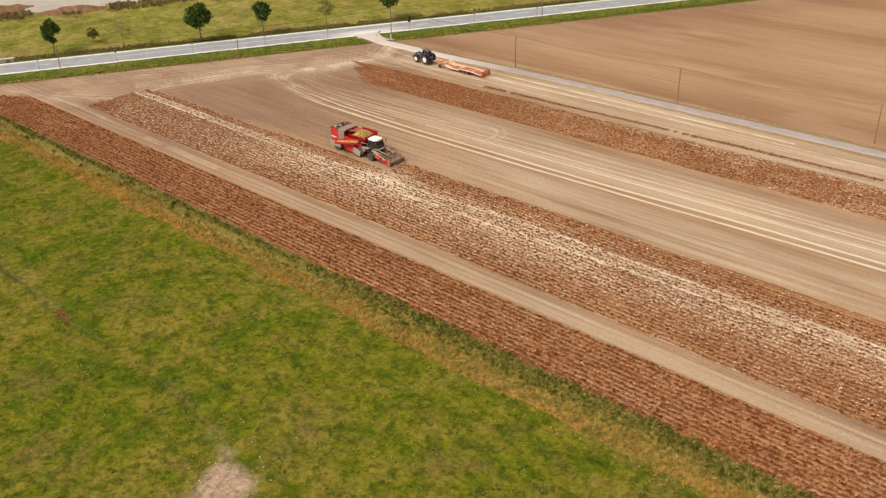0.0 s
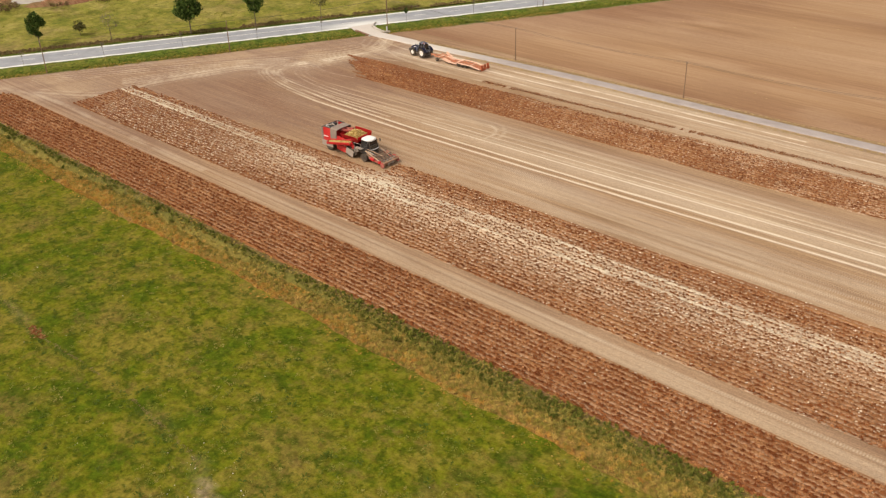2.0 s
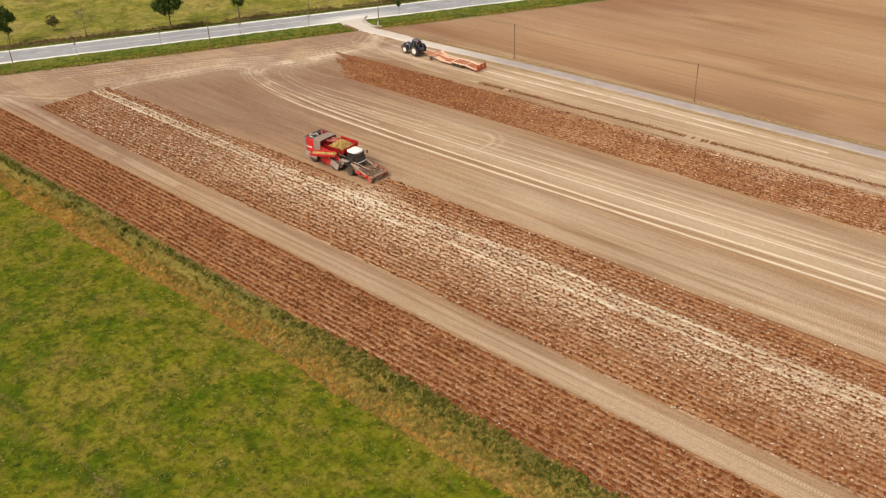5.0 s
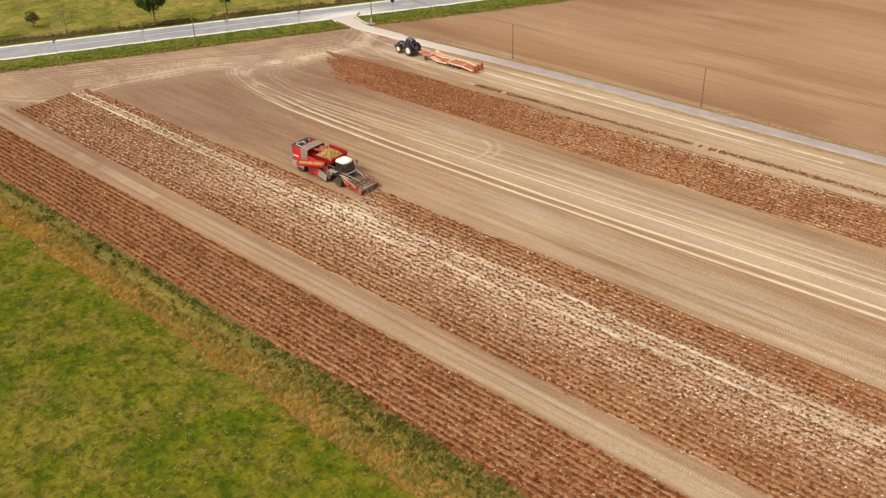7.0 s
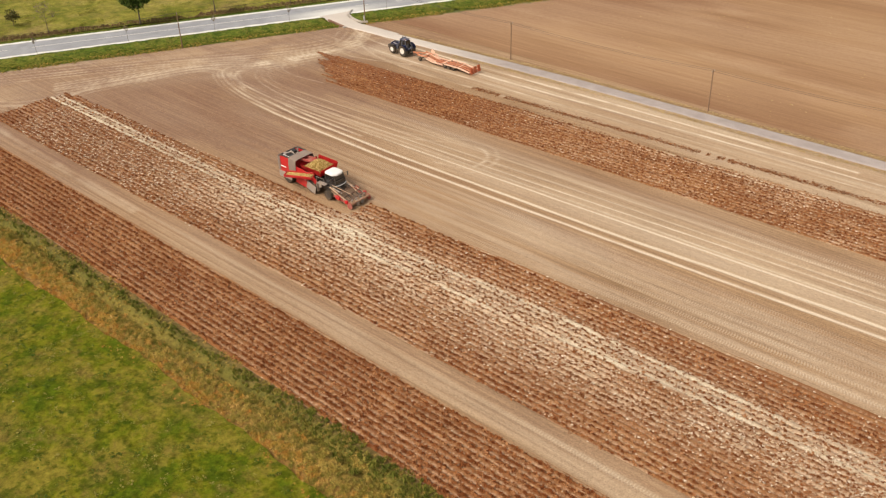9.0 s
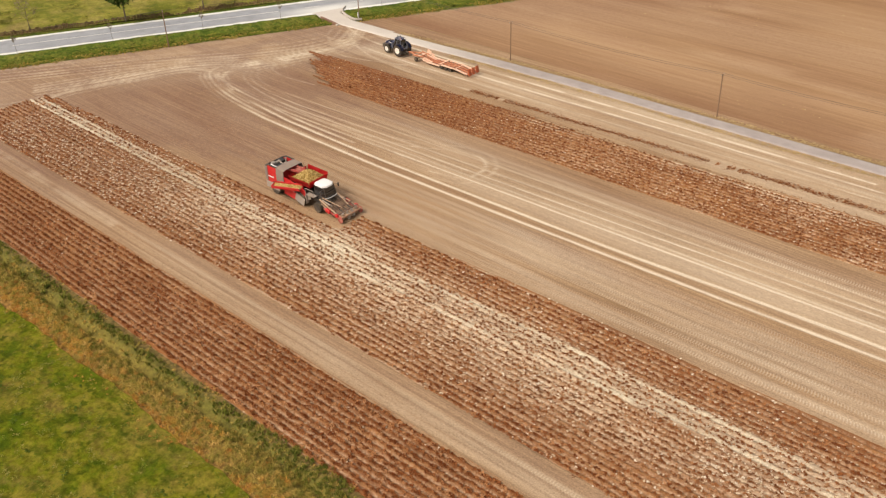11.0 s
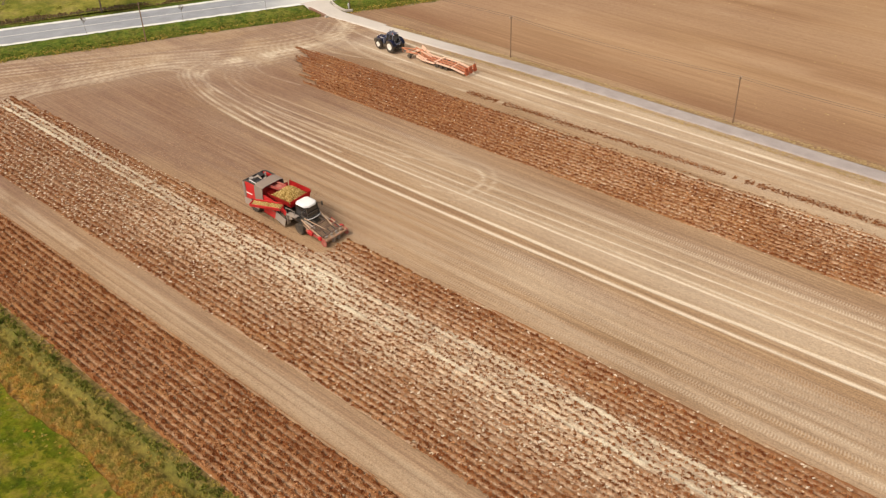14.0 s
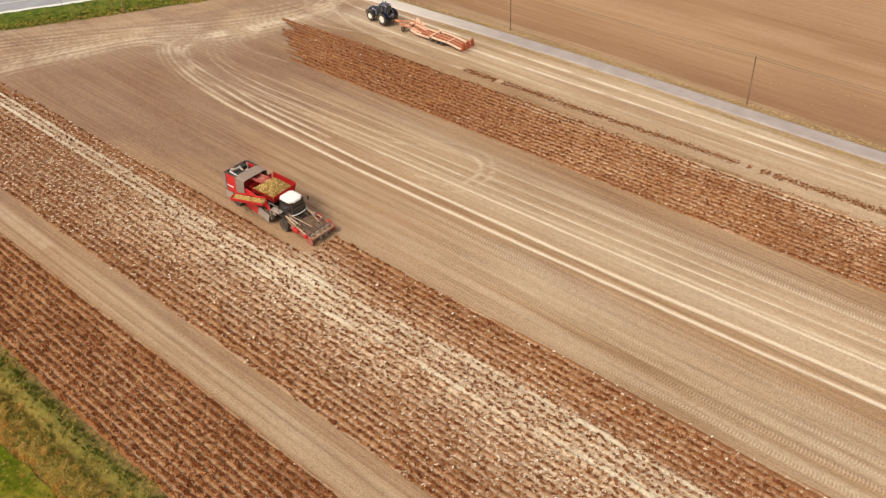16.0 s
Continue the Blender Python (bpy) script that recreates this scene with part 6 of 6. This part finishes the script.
beside_trail("trail_edge_tufts", "dark green tufts along a narrow trodden trail", DARK_TUFT, MOUND_T, 480, (-132, -70), -0.5, 0.22, 93, (0.3, 0.7))
beside_trail("trail_bare_stems", "flattened brown stems on a narrow trodden trail", SCRUB, MOUND_T, 300, (-132, -70), 0.0, 0.12, 94, (0.25, 0.5))
beside_trail("rust_red_weeds", "patch of rust-red withered weeds on the trodden trail", DUSTY_HAULM, HAULM_T, 110, (-107.2, -103.6), 0.0, 0.28, 95, (0.35, 0.8))
CLOD = leafy_material("turned_clod", (0.22, 0.12, 0.075), (0.27, 0.155, 0.092), (0.34, 0.205, 0.12), (0.44, 0.30, 0.195))
band("soil_clods", "reddish clods of turned soil on the lifted ground", CLOD, STONE_T, 22000, (-160, -98), (101.5, 121), 96, (0.12, 0.34), soil_height, "soil",
     keep=lambda x, y: (fractal(x * 0.5, y, 4.0) > 0.40) & (y > mid_high(x) - 3.4 + 3.6 * step(x, -108, -106)) & (np.random.default_rng(97).random(len(x)) < 0.25 + 0.75 * step(-x, 105, 130)))
band("left_haulm_scraps", "scraps of withered haulm left on the lifted ground", DUSTY_HAULM, HAULM_T, 700, (-158, -100), (102, 112), 98, (0.15, 0.4), soil_height,
     keep=lambda x, y: (fractal(x * 0.4, y, 3.0) > 0.46) & (y > mid_high(x) - 3.4 + 3.6 * step(x, -108, -106)))
band("meadow_flowers", "tiny white flower heads dotted in the meadow", STONE, STONE_T, 110, (-150, 10), (5, 64), 90, (0.2, 0.35), lambda x, y: meadow_height(x, y) + 0.12)


def road_band(name, label, material, templates, n, sr, dr, seed, scale, z, keep=None):
    rng = np.random.default_rng(seed)
    s, d = rng.uniform(*sr, n), rng.uniform(*dr, n)
    k = keep(s, d) if keep else np.full(n, True)
    s, d = s[k], d[k]
    x = ROAD_A.x + ROAD_WAY.x * s + ROAD_SIDE.x * d
    y = ROAD_A.y + ROAD_WAY.y * s + ROAD_SIDE.y * d
    scatter(name, label, material, templates, x, y, z + 0 * x, rng.uniform(*scale, len(x)), "plants", seed)


road_band("ditch_scrub", "brown reeds and scrub along the far roadside ditch", SCRUB, WEED_T, 4200, (-60, 200), (11.2, 13.6), 81, (0.4, 0.95), -0.15, keep=lambda s, d: fractal(s, d, 6.0) > 0.3)
road_band("verge_grass", "long green grass on the roadside verge", BLADE, TUFT_T, 4200, (-60, 200), (-6.6, -0.3), 82, (0.6, 1.4), 0.05, keep=lambda s, d: ~mouth_gap(s, d))
road_band("verge_straw", "withered straw along the foot of the verge", BANK, TUSSOCK_T, 3200, (-20, 140), (-7.4, -5.0), 83, (0.4, 0.9), 0.0, keep=lambda s, d: (fractal(s, d, 9.0) > 0.44) & ~mouth_gap(s, d))
band("track_verge_grass", "yellowed grass edging the farm track", DRYEDGE, EDGE_T, 26000, (-135, 60), (152.5, 160.4), 84, (0.4, 1.0), lambda x, y: 0.08 + 0 * x, keep=lambda x, y: np.abs(y - track_middle(x) + 1.95) < 0.25 + 0.5 * fractal(x, y, 3.0))
band("track_verge_grass", "yellowed grass edging the far side of the farm track", DRYEDGE, EDGE_T, 30000, (-150, 60), (156.0, 163.0), 85, (0.4, 1.0), lambda x, y: 0.1 + 0 * x, keep=lambda x, y: np.abs(y - track_middle(x) - 2.0) < 0.35 + 0.5 * fractal(x, y, 3.0))
band("stray_field_haulm", "scattered tufts of bleached haulm on the far field", DRYEDGE, HAULM_T, 3000, (-140, 60), (163, 300), 88, (0.35, 0.85), lambda x, y: 0.08 + 0 * x, keep=lambda x, y: fractal(x * 0.3, y, 5.0) > 0.60)

# ---- beyond the road: gravel yard and earth mounds ----
GRAVEL = asphalt_material("pale_gravel", (0.36, 0.33, 0.29), (0.50, 0.47, 0.42))
along_road("gravel_yard", -120, 70, 50, 150, 190, 100,
           lambda x, y, s, d: 0.85 + 0.25 * fractal(x, y, 5.0) - 1.6 * (1 - step(d, 54 + 5 * fractal(s, d, 8.0) - 3 * step(s, 18, 40) + 1.4 * np.clip(s - 40, 0, 100), 58 + 5 * fractal(s, d, 8.0) - 3 * step(s, 18, 40) + 1.4 * np.clip(s - 40, 0, 100))),
           GRAVEL, lambda x, y, s, d: {"pale": 0.8 * fractal(x, y, 8.0)})
SPOIL = soil_material("red_spoil", (0.20, 0.085, 0.04), (0.27, 0.125, 0.065), (0.34, 0.19, 0.10), (0.16, 0.12, 0.04), (0.5, 0.38, 0.25))


def spoil_heap(s, d, long, wide, high, seed, label):
    n = 40
    u, v = np.meshgrid(np.linspace(-1, 1, n), np.linspace(-1, 1, n), indexing="ij")
    r = np.hypot(u, v)
    x, y = u * long / 2, v * wide / 2
    z = high * np.clip(1 - r**2, 0, 1) * (0.5 + fractal(x + 50 * seed, y, 2.5)) - 0.25
    idx = np.arange(n * n).reshape(n, n)
    faces = np.stack([idx[:-1, :-1], idx[1:, :-1], idx[1:, 1:], idx[:-1, 1:]], -1).reshape(-1, 4)
    me = mesh_of("earth_mound", np.stack([x, y, z], -1).reshape(-1, 3), faces, {"pale": 0 * x, "damp": np.clip(step(fractal(x + 9 * seed, y, 3.0), 0.4, 0.7), 0, 0.8)}, True)
    me.materials.append(SPOIL)
    ob = tagged(new("earth_mound", me), label, "earth heap", "earth mounds")
    ob.matrix_world = Matrix.Translation(road_point(s, d, 0.35)) @ pose(0, 0, 0, 0, 0, math.degrees(math.atan2(ROAD_WAY.y, ROAD_WAY.x)))


spoil_heap(-4.0, 62.0, 28.0, 8.0, 1.7, 1, "long reddish earth mound beside a gravel yard")
spoil_heap(15.0, 55.0, 19.0, 7.0, 1.4, 2, "brown earth mound overgrown at its foot")
spoil_heap(42.0, 58.0, 14.0, 5.0, 1.2, 3, "low brown earth bank with grass")
road_band("yard_scrub", "brown and olive scrub along the gravel yard edge", SCRUB, WEED_T, 1500, (-45, 75), (50, 58), 87, (0.5, 1.3), 0.5, keep=lambda s, d: fractal(s, d, 7.0) > 0.46)
road_band("pasture_tufts", "coarse yellow-green pasture tufts", PASTURE, TUFT_T, 4500, (-40, 130), (15, 60), 86, (0.5, 1.3), 0.3, keep=lambda s, d: fractal(s, d, 5.0) > 0.45)

# road markings, each a thin painted bar
PAINT = worn_paint("road_paint", (0.75, 0.75, 0.72), 0.3, 0.7)
road_object = bpy.data.objects["road"]
dash_mesh = None
for k in [k for k in range(-8, 26) if not 3 <= k < 9]:
    if dash_mesh is None:
        bm = bmesh.new()
        box(bm, (0, 0, 0), (3.0, 0.14, 0.012), None, 0)
        dash_mesh = bpy.data.meshes.new("lane_dash")
        bm.to_mesh(dash_mesh)
        bm.free()
        dash_mesh.materials.append(PAINT)
    dash = new("lane_dash", dash_mesh)
    dash.parent = road_object
    dash.matrix_world = Matrix.Translation(road_point(9.0 * k, ROAD_WIDE / 2, 0.372)) @ pose(0, 0, 0, 0, 0, math.degrees(math.atan2(ROAD_WAY.y, ROAD_WAY.x)))
bm = bmesh.new()
box(bm, (0, 0, 0), (50.0, 0.14, 0.012), None, 0)
centre_line = part("centre_line", bm, PAINT, road_object)
centre_line.matrix_world = Matrix.Translation(road_point(49.0, ROAD_WIDE / 2, 0.372)) @ pose(0, 0, 0, 0, 0, math.degrees(math.atan2(ROAD_WAY.y, ROAD_WAY.x)))
